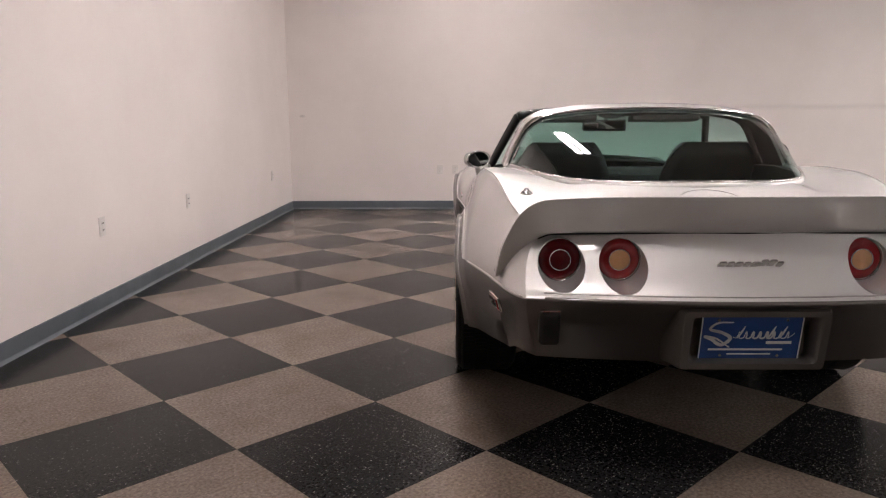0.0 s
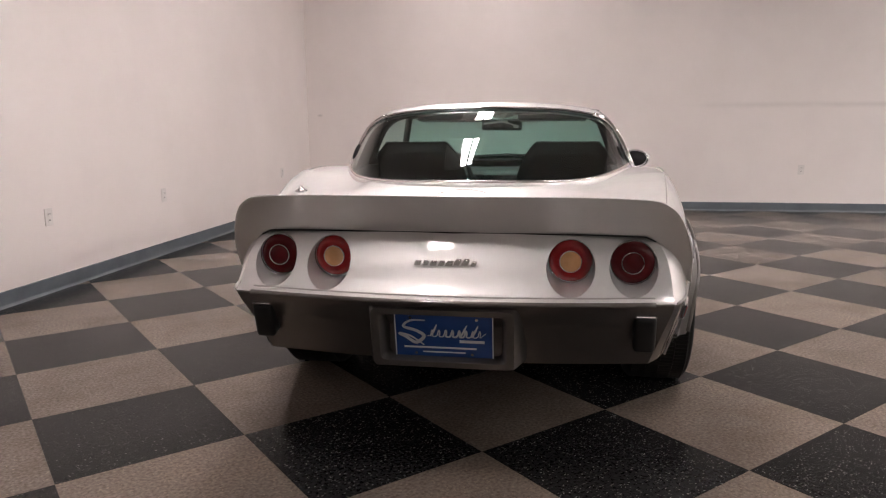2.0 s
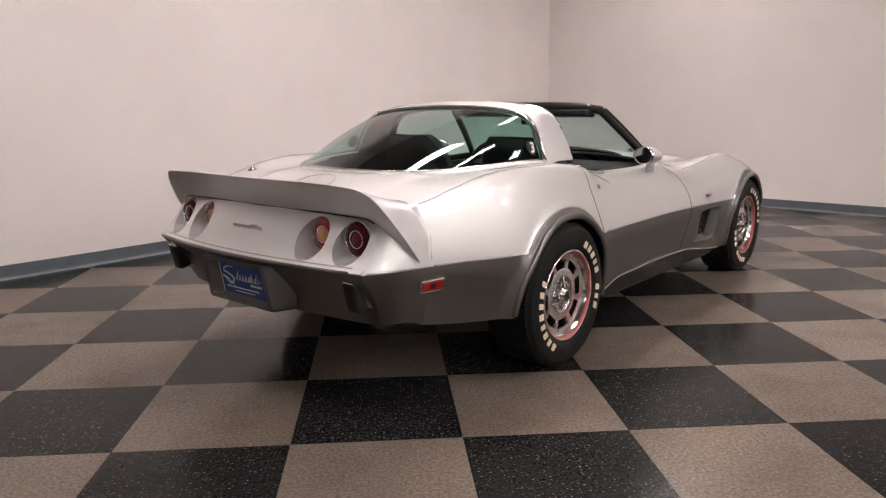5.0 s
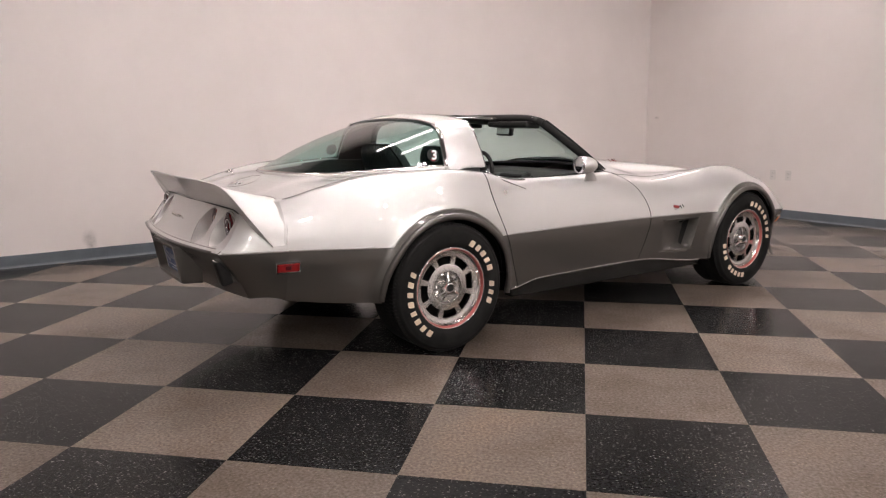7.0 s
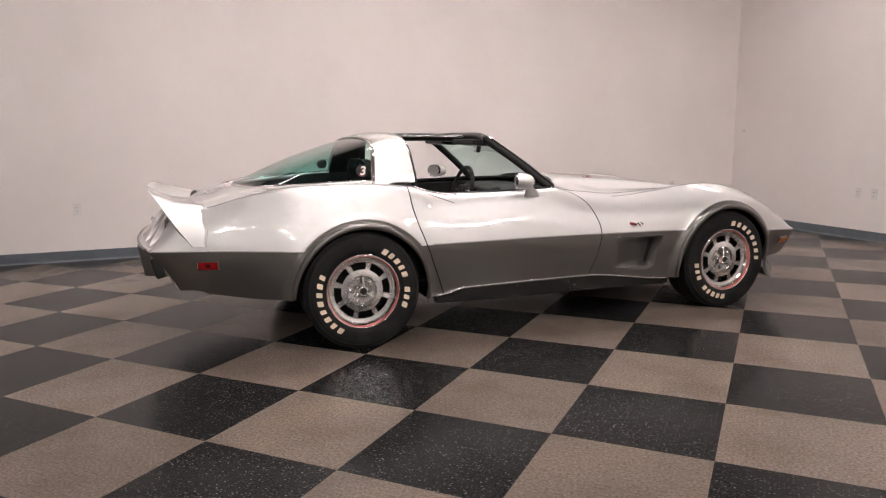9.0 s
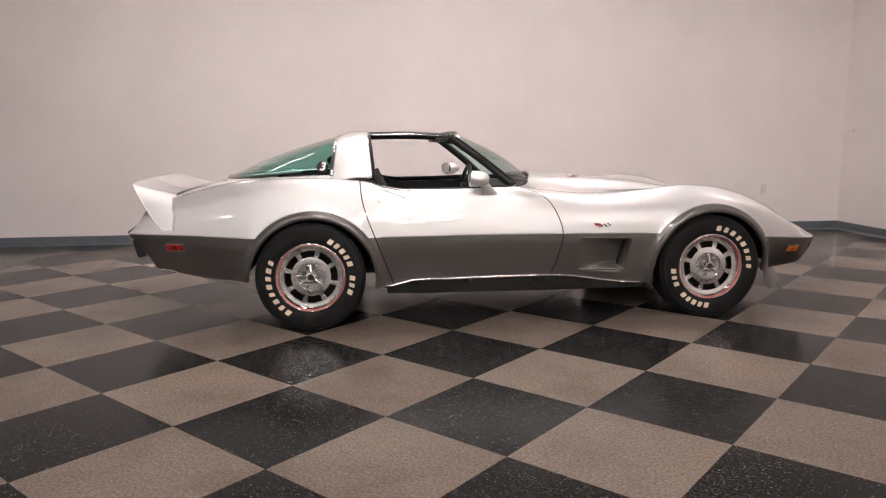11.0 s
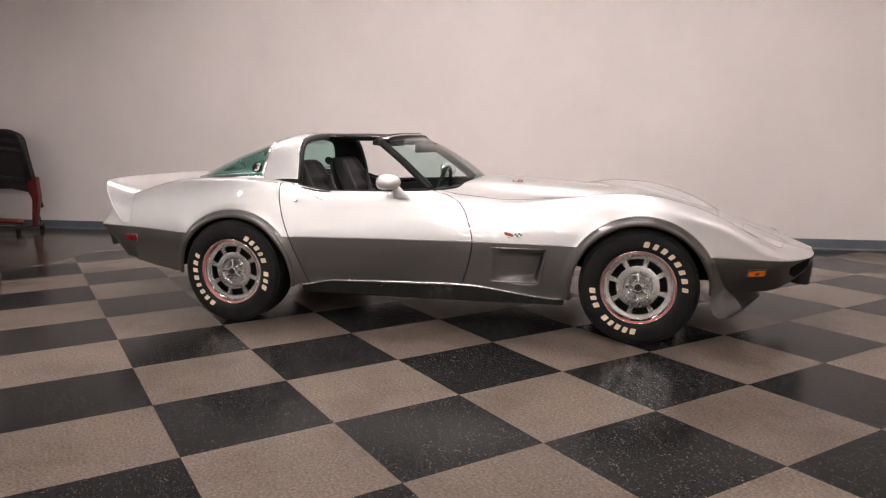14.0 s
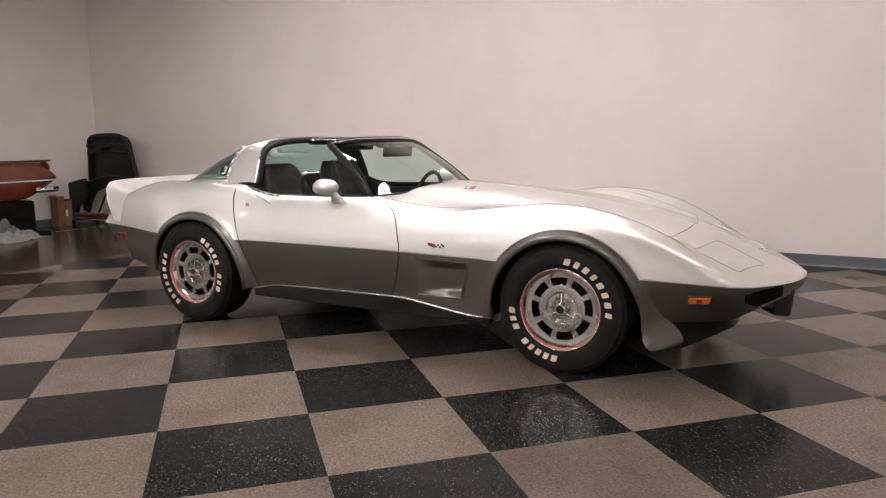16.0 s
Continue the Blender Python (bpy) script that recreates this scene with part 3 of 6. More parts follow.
CREST_Z = [(-1.2, .79), (-.95, .795), (-.8, .806), (-.62, .852), (-.43, .893), (-.25, .908), (0, .908), (.2, .893), (.36, .868), (.45, .838), (.6, .818), (.95, .822),
           (1.27, .832), (1.45, .79), (1.72, .77), (2.07, .80), (2.38, .831), (2.54, .822), (2.74, .778), (2.91, .712), (3.08, .617), (3.2, .54), (3.28, .485), (3.4, .460), (3.56, .442)]
VALLEY_Z = [(-1.2, .79), (-.95, .795), (-.8, .814), (-.6, .858), (-.3, .882), (0, .895), (.4, .885), (1.27, .848), (1.5, .845), (1.72, .812), (2.07, .792), (2.4, .787),
            (2.7, .730), (2.9, .674), (3.1, .607), (3.3, .531), (3.56, .446)]
BULGE_Z = [(-1.2, .79), (-.95, .798), (-.8, .820), (-.6, .872), (-.3, .90), (0, .91), (.4, .90), (1.27, .87), (1.5, .878), (1.75, .862), (2.1, .836), (2.45, .795),
           (2.7, .741), (2.9, .686), (3.1, .619), (3.3, .543), (3.56, .449)]
CENTRE_Z = [(-1.2, .79), (-.95, .80), (-.8, .824), (-.6, .878), (-.3, .91), (0, .92), (.4, .91), (1.27, .895), (1.5, .898), (1.75, .882), (2.1, .852), (2.45, .806),
            (2.7, .755), (2.9, .706), (3.1, .643), (3.3, .569), (3.56, .457)]
REAR_X = [(.30, -.975), (.40, -1.025), (.50, -1.088), (.575, -1.15), (.592, -1.16), (.606, -1.135), (.70, -1.065), (.80, -.99), (.83, -.97)]
ARCH_R, ARCH_Z = 0.388, 0.297
PER = 9
C_TONE, C_CREST = 2 * PER, 4 * PER


def rear_x(y, z):
    return key(REAR_X, z) + 0.07 * (np.asarray(y) / 0.66) ** 2


def sections(x):
    """Control points (8, len(x), 2) of the half section at x: y and z."""
    w, zt, zb = key(HALF, x), key(TONE, x), key(LOW, x)
    yc, zc = key(CREST_Y, x), key(CREST_Z, x)
    yc = np.minimum(yc, w * key([(2.9, .9), (3.15, .93), (3.28, .96)], x))
    zc = np.maximum(zc, zt + 0.004)
    tuck = np.clip(key([(-1.2, .05), (-.7, .06), (-.3, .03), (.5, .035), (1.5, .03), (2.6, .045), (2.88, .07), (3.0, .105), (3.15, .115), (3.3, .09), (3.56, .02)], x), 0, w * .5)
    ys = w - key([(-1.2, .015), (-.8, .03), (-.4, .042), (0, .05), (.3, .048), (.5, .038), (1.2, .035), (1.7, .035), (2.4, .03), (2.9, .045), (3.25, .04), (3.56, .005)], x)
    ys = np.maximum(ys, yc + (w - yc) * .35)
    rows = [(w - tuck, zb), (w - tuck * 0.38, zb + (zt - zb) * 0.5), (w, zt), (ys, zt + (zc - zt) * key([(-1, .62), (.2, .64), (.55, .57), (2.3, .56), (2.8, .70), (3.1, .72), (3.56, .6)], x)), (yc, zc),
            (np.minimum(.46, yc * .72), key(VALLEY_Z, x)), (np.minimum(.335, yc * .5), key(BULGE_Z, x)), (w * 0, key(CENTRE_Z, x))]
    return np.array([np.stack(r, -1) for r in rows])


CREASE = [(-1.2, .9), (-.5, .9), (-.2, .55), (.1, .35), (.4, .45), (.9, .3), (1.5, .35), (2.0, .6), (2.5, .6), (2.8, .9), (3.3, 1), (3.56, 1)]


def outline(x):
    """Half sections at x, folded more or less sharply along the crest of the wings."""
    c = sections(x)
    sharp = np.concatenate([spline(c[:5], PER), spline(c[4:], PER)[1:]])
    k = key(CREASE, x)[None, :, None]
    return spline(c, PER) * (1 - k) + sharp * k


def skin_y(x, z):
    """Half width of the body at x and height z."""
    prof = outline(np.array([x]))[:C_CREST + 1, 0]
    return float(np.interp(z, prof[:, 1], prof[:, 0]))


def skin_z(x, y):
    """Height of the body's top at x and half width y."""
    prof = outline(np.array([x]))[C_CREST:, 0]
    return float(np.interp(abs(y), prof[::-1, 0], prof[::-1, 1]))


xs = np.concatenate([np.linspace(-.80, 3.25, 330), np.linspace(3.265, 3.56, 26)])
half = outline(xs).transpose(1, 0, 2)
P = np.concatenate([np.repeat(xs[:, None, None], half.shape[1], 1), half], 2)
# scoop behind the front wheel, deepening towards the front
X, Z = P[..., 0], P[..., 2]
top, bot = 0.518 - 0.005 * (X - 1.7), 0.318
front = 1.985 - (0.52 - Z) * 0.28
ease = [np.clip(q / w_, 0, 1) for q, w_ in ((top - Z, .030), (Z - bot, .030), (front - X, .024))]
sunk = np.prod([q * q * (3 - 2 * q) for q in ease], axis=0)
P[..., 1] -= np.where(np.arange(P.shape[1])[None] < C_TONE + 1, sunk * 0.115 * np.clip((X - 1.66) / 0.33, 0, 1) ** 1.4, 0)
# a raised flare round each wheel arch
for cx in (0.012, AXLE + 0.005):
    r = np.hypot(P[..., 0] - cx, P[..., 2] - ARCH_Z)
    on = (P[..., 1] > .5) * np.clip((.80 - P[..., 2]) / .06, 0, 1)
    P[..., 1] += on * 0.026 * np.exp(-((r - .390) / .031) ** 2)
mat = np.zeros((P.shape[0] - 1, P.shape[1] - 1), int)
mat[:, :C_TONE] = 1
side = Skin.grid(P, mat, (0, 1, 0.6))
# the tail beyond, its stations leaning into the rear face
s = np.linspace(0, 1, 22)[:, None]
tail = outline(-.80 - s[:, 0] * .33).transpose(1, 0, 2)
ty, tz = tail[..., 0] * (1 - 0.045 * s ** 5), tail[..., 1]
tx = -.80 + s * (rear_x(ty, tz) + .80)
PT = np.stack([tx, ty, tz], -1)[::-1]
mt = np.zeros((PT.shape[0] - 1, PT.shape[1] - 1), int)
mt[:, :C_TONE] = 1
tail_skin = Skin.grid(PT, mt, (0, 1, 0.6))


def both(skin):
    return skin.plus(skin.mirrored())


# wheel arches
def arch(skin, cx):
    d = np.hypot(skin.v[:, 0] - cx, skin.v[:, 2] - ARCH_Z) - ARCH_R
    d = np.where((skin.v[:, 1] > 0.45), d, 1.0)
    return skin.cut(d)[0]


side = arch(arch(side, 0.012), AXLE + 0.005)
# the opening of the cabin, from the foot of the rear window to that of the windscreen
RIM_Y = [(-.604, .0), (-.59, .13), (-.555, .245), (-.425, .425), (-.22, .53), (-.02, .593), (.15, .632), (.38, .655), (1.2, .668), (1.27, .655), (1.36, .52), (1.44, .32), (1.48, .12), (1.49, 0)]
hole = np.where((side.v[:, 0] > -.604) & (side.v[:, 0] < 1.49), side.v[:, 1] - key(RIM_Y, side.v[:, 0]), 1.0)
hole = np.where(side.v[:, 2] > 0.79, hole, 1.0)
side = side.cut(hole)[0]
# doors
DOOR_R = [(.20, .52), (.264, .496), (.553, .388), (.70, .335), (.80, .312), (.95, .30)]
DOOR_F = [(.20, 1.45), (.303, 1.485), (.418, 1.525), (.549, 1.55), (.692, 1.51), (.77, 1.455), (.815, 1.37), (.84, 1.28), (.95, 1.20)]
gap = 0.007
for cx in (0.012, AXLE + 0.005):
    lip_, side = side.cut(np.where(side.v[:, 1] > .5, .424 - np.hypot(side.v[:, 0] - cx, side.v[:, 2] - ARCH_Z), -1))
    side = side.plus(Skin(lip_.v, lip_.n, lip_.f, [1] * len(lip_.f)))
v = side.v
ahead = v[:, 0] - key(DOOR_R, v[:, 2])
behind = key(DOOR_F, v[:, 2]) - v[:, 0]
d = np.where(v[:, 1] > 0.5, np.minimum(ahead, behind), -1)
door, rest = side.cut(d - gap / 2)
d = np.where(rest.v[:, 1] > 0.5, np.minimum(rest.v[:, 0] - key(DOOR_R, rest.v[:, 2]), key(DOOR_F, rest.v[:, 2]) - rest.v[:, 0]), -1)
rest = rest.cut(-d - gap / 2)[0]
# bonnet
HOOD_Y = [(1.2, .625), (1.5, .62), (2.0, .605), (2.5, .565), (2.80, .520), (3.0, .488)]


def hood_value(q):
    d = np.minimum(key(HOOD_Y, q[:, 0]) - q[:, 1], 2.985 - 0.06 * (q[:, 1] / .5) ** 2 - q[:, 0])
    return np.where((q[:, 0] > 1.1) & (q[:, 2] > .5), np.minimum(d, q[:, 0] - 1.2), -1)


hood, rest = rest.cut(hood_value(rest.v) - gap / 3)
rest = rest.cut(-hood_value(rest.v) - gap / 3)[0]
# nose piece and wing, parted ahead of the wheel
nose, rest = rest.cut(rest.v[:, 0] - 3.03 - (rest.v[:, 2] - .5) * .35)
rear_end, rest = rest.cut(1.0 - rest.v[:, 0])
PAINTS = [SILVER, CHARCOAL, BLACK]
both(nose).object("nose_panel", PAINTS, car, "silver nose over charcoal bumper")
for k, s in (("left", 1), ("right", -1)):
    for nm, sk in (("door", door), ("front_wing", rest), ("rear_quarter", rear_end)):
        q = sk if s > 0 else sk.mirrored()
        q.object(nm, PAINTS, car)
both(hood).object("bonnet", PAINTS, car, "silver bonnet with a raised centre", lift=0.001)
both(tail_skin).object("tail_panel", PAINTS, car)

# rear face with four lamp wells
LIGHTS = [(.553, .689), (.370, .689), (-.370, .689), (-.553, .689)]
end = PT[0, :C_CREST + 1]
ks = np.linspace(-1, 1, 150)[None, :]
RY = end[:, 1][:, None] * ks
RZ = np.repeat(end[:, 2][:, None], 150, 1)
row = np.linspace(0, len(end) - 1, 70)
RY = np.array([np.interp(row, np.arange(len(end)), RY[:, j]) for j in range(150)]).T
RZ = np.array([np.interp(row, np.arange(len(end)), RZ[:, j]) for j in range(150)]).T
RP = np.stack([rear_x(RY, RZ), RY, RZ], -1)
mr_ = np.zeros((69, 149), int)
mr_[RZ[:-1, :-1] < 0.5885] = 1
back = Skin.grid(RP, mr_, (-1, 0, 0))
for y, z in LIGHTS:
    f = ((back.v[:, 1] - y) / .0715) ** 2 + ((back.v[:, 2] - z + .006) / .077) ** 2 - 1
    back = back.cut(f)[0]
back.object("rear_fascia", PAINTS, car, "silver tail face above a charcoal bumper", lip=0)


def tail_lamp(y, z, ring_mat, core_mat):
    bm = bmesh.new()
    n = 40
    rings = []
    for k, t in enumerate(np.linspace(0, 1, 5)):
        ring = []
        for a in np.linspace(0, 2 * math.pi, n, False):
            yy, zz = y + .0715 * math.cos(a) * (1 - .06 * t), z - .006 * (1 - t) + (.077 - .009 * t) * math.sin(a)
            x0 = float(rear_x(yy, zz)) + 0.001
            ring.append(bm.verts.new((x0 + (-.978 - x0) * t, yy, zz)))
        rings.append(ring)
    for a, b in zip(rings, rings[1:]):
        for j in range(n):
            bm.faces.new((a[j], b[j], b[(j + 1) % n], a[(j + 1) % n]))
    bm.faces.new(rings[-1])
    bmesh.ops.recalc_face_normals(bm, faces=bm.faces)
    for f in bm.faces:
        f.normal_flip()
    well = soft_edges(part("tail_lamp", bm, SILVER, car, "round tail lamp in a silver well"))
    at = Matrix.Translation((-.986, y, z + .002))

    def turned(name, prof, mat, label):
        bm = lathe(prof, 40, "X")
        bmesh.ops.transform(bm, matrix=at, verts=bm.verts)
        return part(name, bm, mat, well, label, smooth=True)
    turned("lens", [(.032, -.012), (.046, -.015), (.061, -.009), (.0655, .004)], ring_mat, "ribbed red outer lens")
    turned("reflector", [(.0, -.019), (.012, -.019), (.024, -.016), (.031, -.012)], core_mat, "round inner lens")
    turned("inner_ring", [(.031, -.011), (.0313, -.0175), (.033, -.018), (.0335, -.012)], CHROME, "thin chrome ring")
    turned("outer_ring", [(.0648, -.004), (.0655, -.009), (.0675, -.009), (.0685, .004)], CHROME, "thin chrome ring")


for (y, z), rm, cm in zip(LIGHTS, (DARK_LENS, RED_LENS, RED_LENS, DARK_LENS), (DARK_LENS, AMBER, AMBER, DARK_LENS)):
    tail_lamp(y, z, rm, cm)

# tail spoiler: front foot, lip and rear foot, from the middle to the lower tip at the side
ROWS = {"foot": [(-.86, 0, .812), (-.835, .45, .815), (-.80, .625, .806), (-.79, .712, .72), (-.803, .742, .612)],
        "lip": [(-1.095, 0, .893), (-1.07, .50, .889), (-1.035, .652, .860), (-.955, .722, .735), (-.868, .742, .612)],
        "back": [(-1.008, 0, .776), (-.985, .50, .772), (-.972, .612, .758), (-.935, .69, .685), (-.866, .735, .612)]}
rows = {k: spline(np.array(r, float), 14) for k, r in ROWS.items()}
ts = np.linspace(0, 1, 12)[:, None, None]
up = rows["foot"][None] * (1 - ts) + rows["lip"][None] * ts
up[..., 2] -= (0.018 * np.sin(np.pi * ts) * np.clip(1 - rows["foot"][None, :, 1:2] / .7, 0, 1))[..., 0]
ts = np.linspace(0, 1, 8)[:, None, None]
dn = rows["lip"][None] * (1 - ts) + rows["back"][None] * ts
dn[..., 0] += (0.012 * np.sin(np.pi * ts))[..., 0] * np.clip(1 - rows["foot"][None, :, 1] / .8, 0.2, 1)
sp = both(Skin.grid(up, None, (0, .2, 1)))
sp = sp.plus(both(Skin.grid(dn, None, (-1, 0, 0))))
spoiler = sp.object("spoiler", [SILVER], car, "flared silver tail spoiler", lip=0)
for s in (1, -1):
    part("spoiler_seam", sweep(rows["foot"][16:] * (1, s, 1) + (0, s * .002, .001), .0022, 6), PINSTRIPE, spoiler, "thin grey seam", smooth=True)
part("spoiler_seam", sweep(np.concatenate([rows["back"][29::-1] * (1, -1, 1), rows["back"][1:30]]) + (-.002, 0, -.002), .0026, 6), BLACK, spoiler, "thin dark seam", smooth=True)
part("lip_edge", sweep(np.concatenate([rows["lip"][::-1] * (1, -1, 1), rows["lip"][1:]]), .003, 8), SILVER, spoiler, smooth=True)

# roof hoop, rear window, windscreen
HOOP = [(0, 1.191), (.25, 1.184), (.41, 1.167), (.497, 1.146), (.553, 1.103), (.592, 1.035), (.628, .96), (.648, .905)]


def hoop(xt, xb, shrink=0.0, drop=0.0, n=60):
    """The arch of the roof: its x at the top and at the foot."""
    pts = spline(np.array(HOOP, float), 10)
    full = np.concatenate([pts[::-1] * (-1, 1), pts[1:]])
    d = np.concatenate([[0], np.cumsum(np.linalg.norm(np.diff(full, axis=0), axis=1))])
    q = np.linspace(0, d[-1], n)
    y, z = np.interp(q, d, full[:, 0]), np.interp(q, d, full[:, 1])
    k = np.clip((z - .905) / (1.196 - .905), 0, 1)
    return np.stack([xb + (xt - xb) * k ** 1.4, y * (1 - shrink), z - drop], -1)


front_hoop, back_hoop = hoop(.350, .378), hoop(.165, .125)
ts = np.linspace(0, 1, 10)[:, None, None]
band = back_hoop[None] * (1 - ts) + front_hoop[None] * ts
band[..., 2] += 0.008 * np.sin(np.pi * ts[..., 0]) - 0.026 * (1 - ts[..., 0]) ** 2
roof = Skin.grid(band, None, (0, 0, 1)).object("roof_hoop", [SILVER], car, "silver roof hoop", lip=0.02)
inner = hoop(.335, .36, .03, .025)[None] * ts + hoop(.17, .125, .03, .035)[None] * (1 - ts)
Skin.grid(inner, None, (0, 0, -1)).object("headlining", [BLACK], car, "black roof lining", lip=0)
part("weatherstrip", sweep(front_hoop * (1, .965, 1) + (0.004, 0, -.022), .021, 8), BLACK, car, smooth=True)
part("roof_trim", sweep(front_hoop[6:-6] + (0.002, 0, -.001), .005, 8), CHROME, car, "chrome roof edge trim", smooth=True)

nb = len(back_hoop)
a = np.linspace(-1, 1, nb)
base = np.stack([key([(0, -.60), (.3, -.555), (.55, -.425), (.75, -.22), (.9, -.02), (1, .125)], np.abs(a)),
                 np.sign(a) * key([(0, 0), (.3, .25), (.55, .43), (.75, .535), (.9, .598), (1, .632)], np.abs(a)),
                 np.abs(a) * 0], -1)
low_edge = np.polyfit(a ** 2, [skin_z(x, y) for x, y, _ in base], 3)
base[:, 2] = np.polyval(low_edge, a ** 2) + .009
ts = np.linspace(0, 1, 26)[:, None, None]
edge = back_hoop + (0, 0, -.030)
pane = edge[None] * (1 - ts) + base[None] * ts
bul = np.sin(np.pi * ts[..., 0]) * (1 - np.abs(a)[None] ** 3)
pane[..., 2] += 0.020 * bul
pane[..., 0] -= 0.012 * bul
rear_glass = Skin.grid(pane, None, (-1, 0, 1)).object("rear_window", [GLASS], car, "green-tinted wraparound rear window", lip=0)
rear_glass.visible_shadow = False
part("window_gutter", sweep(base + (0, 0, -.011), .0135, 10), SILVER, rear_glass, "silver body edge round the rear window", smooth=True)
part("window_trim", sweep(base + (0, 0, .003), .0065, 8), ALLOY, rear_glass, "chrome window trim", smooth=True)
part("window_trim", sweep(edge + (-.004, 0, .007), .005, 8), CHROME, rear_glass, "chrome window trim", smooth=True)
for cut_ in (slice(1, 13), slice(-13, -1)):
    part("pillar_moulding", sweep(edge[cut_] * (1, 1.004, 1) + (.004, 0, .004), .013, 10), CHROME, rear_glass, "broad chrome moulding at the roof hoop", smooth=True)

n = 40
a = np.linspace(-1, 1, n)
head = np.stack([.908 + .068 * (1 - a ** 2), a * .525, 1.137 + .026 * (1 - a ** 4)], -1)
foot = np.stack([1.275 + .205 * (1 - a ** 2), a * .655, .842 + .025 * (1 - a ** 2)], -1)
ts = np.linspace(0, 1, 20)[:, None, None]
ws = head[None] * (1 - ts) + foot[None] * ts
ws[..., 0] += 0.03 * np.sin(np.pi * ts[..., 0]) * (1 - .75 * a ** 4)
ws[..., 2] += 0.016 * np.sin(np.pi * ts[..., 0]) * (1 - .75 * a ** 4)
screen = Skin.grid(ws, None, (1, 0, 1)).object("windscreen", [CLEAR], car, "raked clear windscreen", lip=0)
screen.visible_shadow = False
for sgn in (-1, 1):
    edge_ = ws[:, 0 if sgn < 0 else -1]
    part("windscreen_pillar", sweep(edge_ + (-.012, -.004 * sgn, -.002), .024, 8, flat=.8), BLACK, car, "black windscreen pillar", smooth=True)
    part("pillar_trim", sweep(edge_ + (.008, .012 * sgn, .010), .006, 6), BLACK, car, smooth=True)
part("header_rail", sweep(head + (-.02, 0, .0), .024, 8), BLACK, car, "black windscreen header", smooth=True)
part("header_trim", sweep(head + (.008, 0, .012), .005, 6), CHROME, car, smooth=True)
part("cowl_vent", sweep(foot + (.010, 0, -.008), .010, 8), BLACK, car, smooth=True)
tb = np.linspace(0, 1, 12)
bar = np.stack([.36 + tb * .56, tb * 0, 1.158 + .008 * np.sin(np.pi * tb) - .012 * tb], -1)
part("roof_bar", sweep(bar, .026, 12, flat=2.9), BLACK, car, "black central roof bar", smooth=True)
part("roof_bar_trim", sweep(bar + (0, .088, .006), .006, 6), CHROME, car, smooth=True)
part("roof_bar_trim", sweep(bar + (0, -.088, .006), .006, 6), CHROME, car, smooth=True)


# ---- wheels ----
STAND = Matrix(((1, 0, 0, 0), (0, 0, 1, 0), (0, 1, 0, 0), (0, 0, 0, 1)))


def block(i, tall, wide, m, deep, lean=0.16):
    """A plain slanting block in place of a letter: x up, y along, standing out along z."""
    a, b = tall / 2, wide / 2 * (1, .86, .94, .78)[i % 4]
    out = [(-a, -b), (-a * .6, -b * 1.08), (a * .6, -b * 1.08), (a, -b * .9), (a, b * .9), (a * .6, b * 1.08), (-a * .6, b * 1.08), (-a, b)]
    return prism([(x, y + lean * x) for x, y in out], deep, m, .0006)


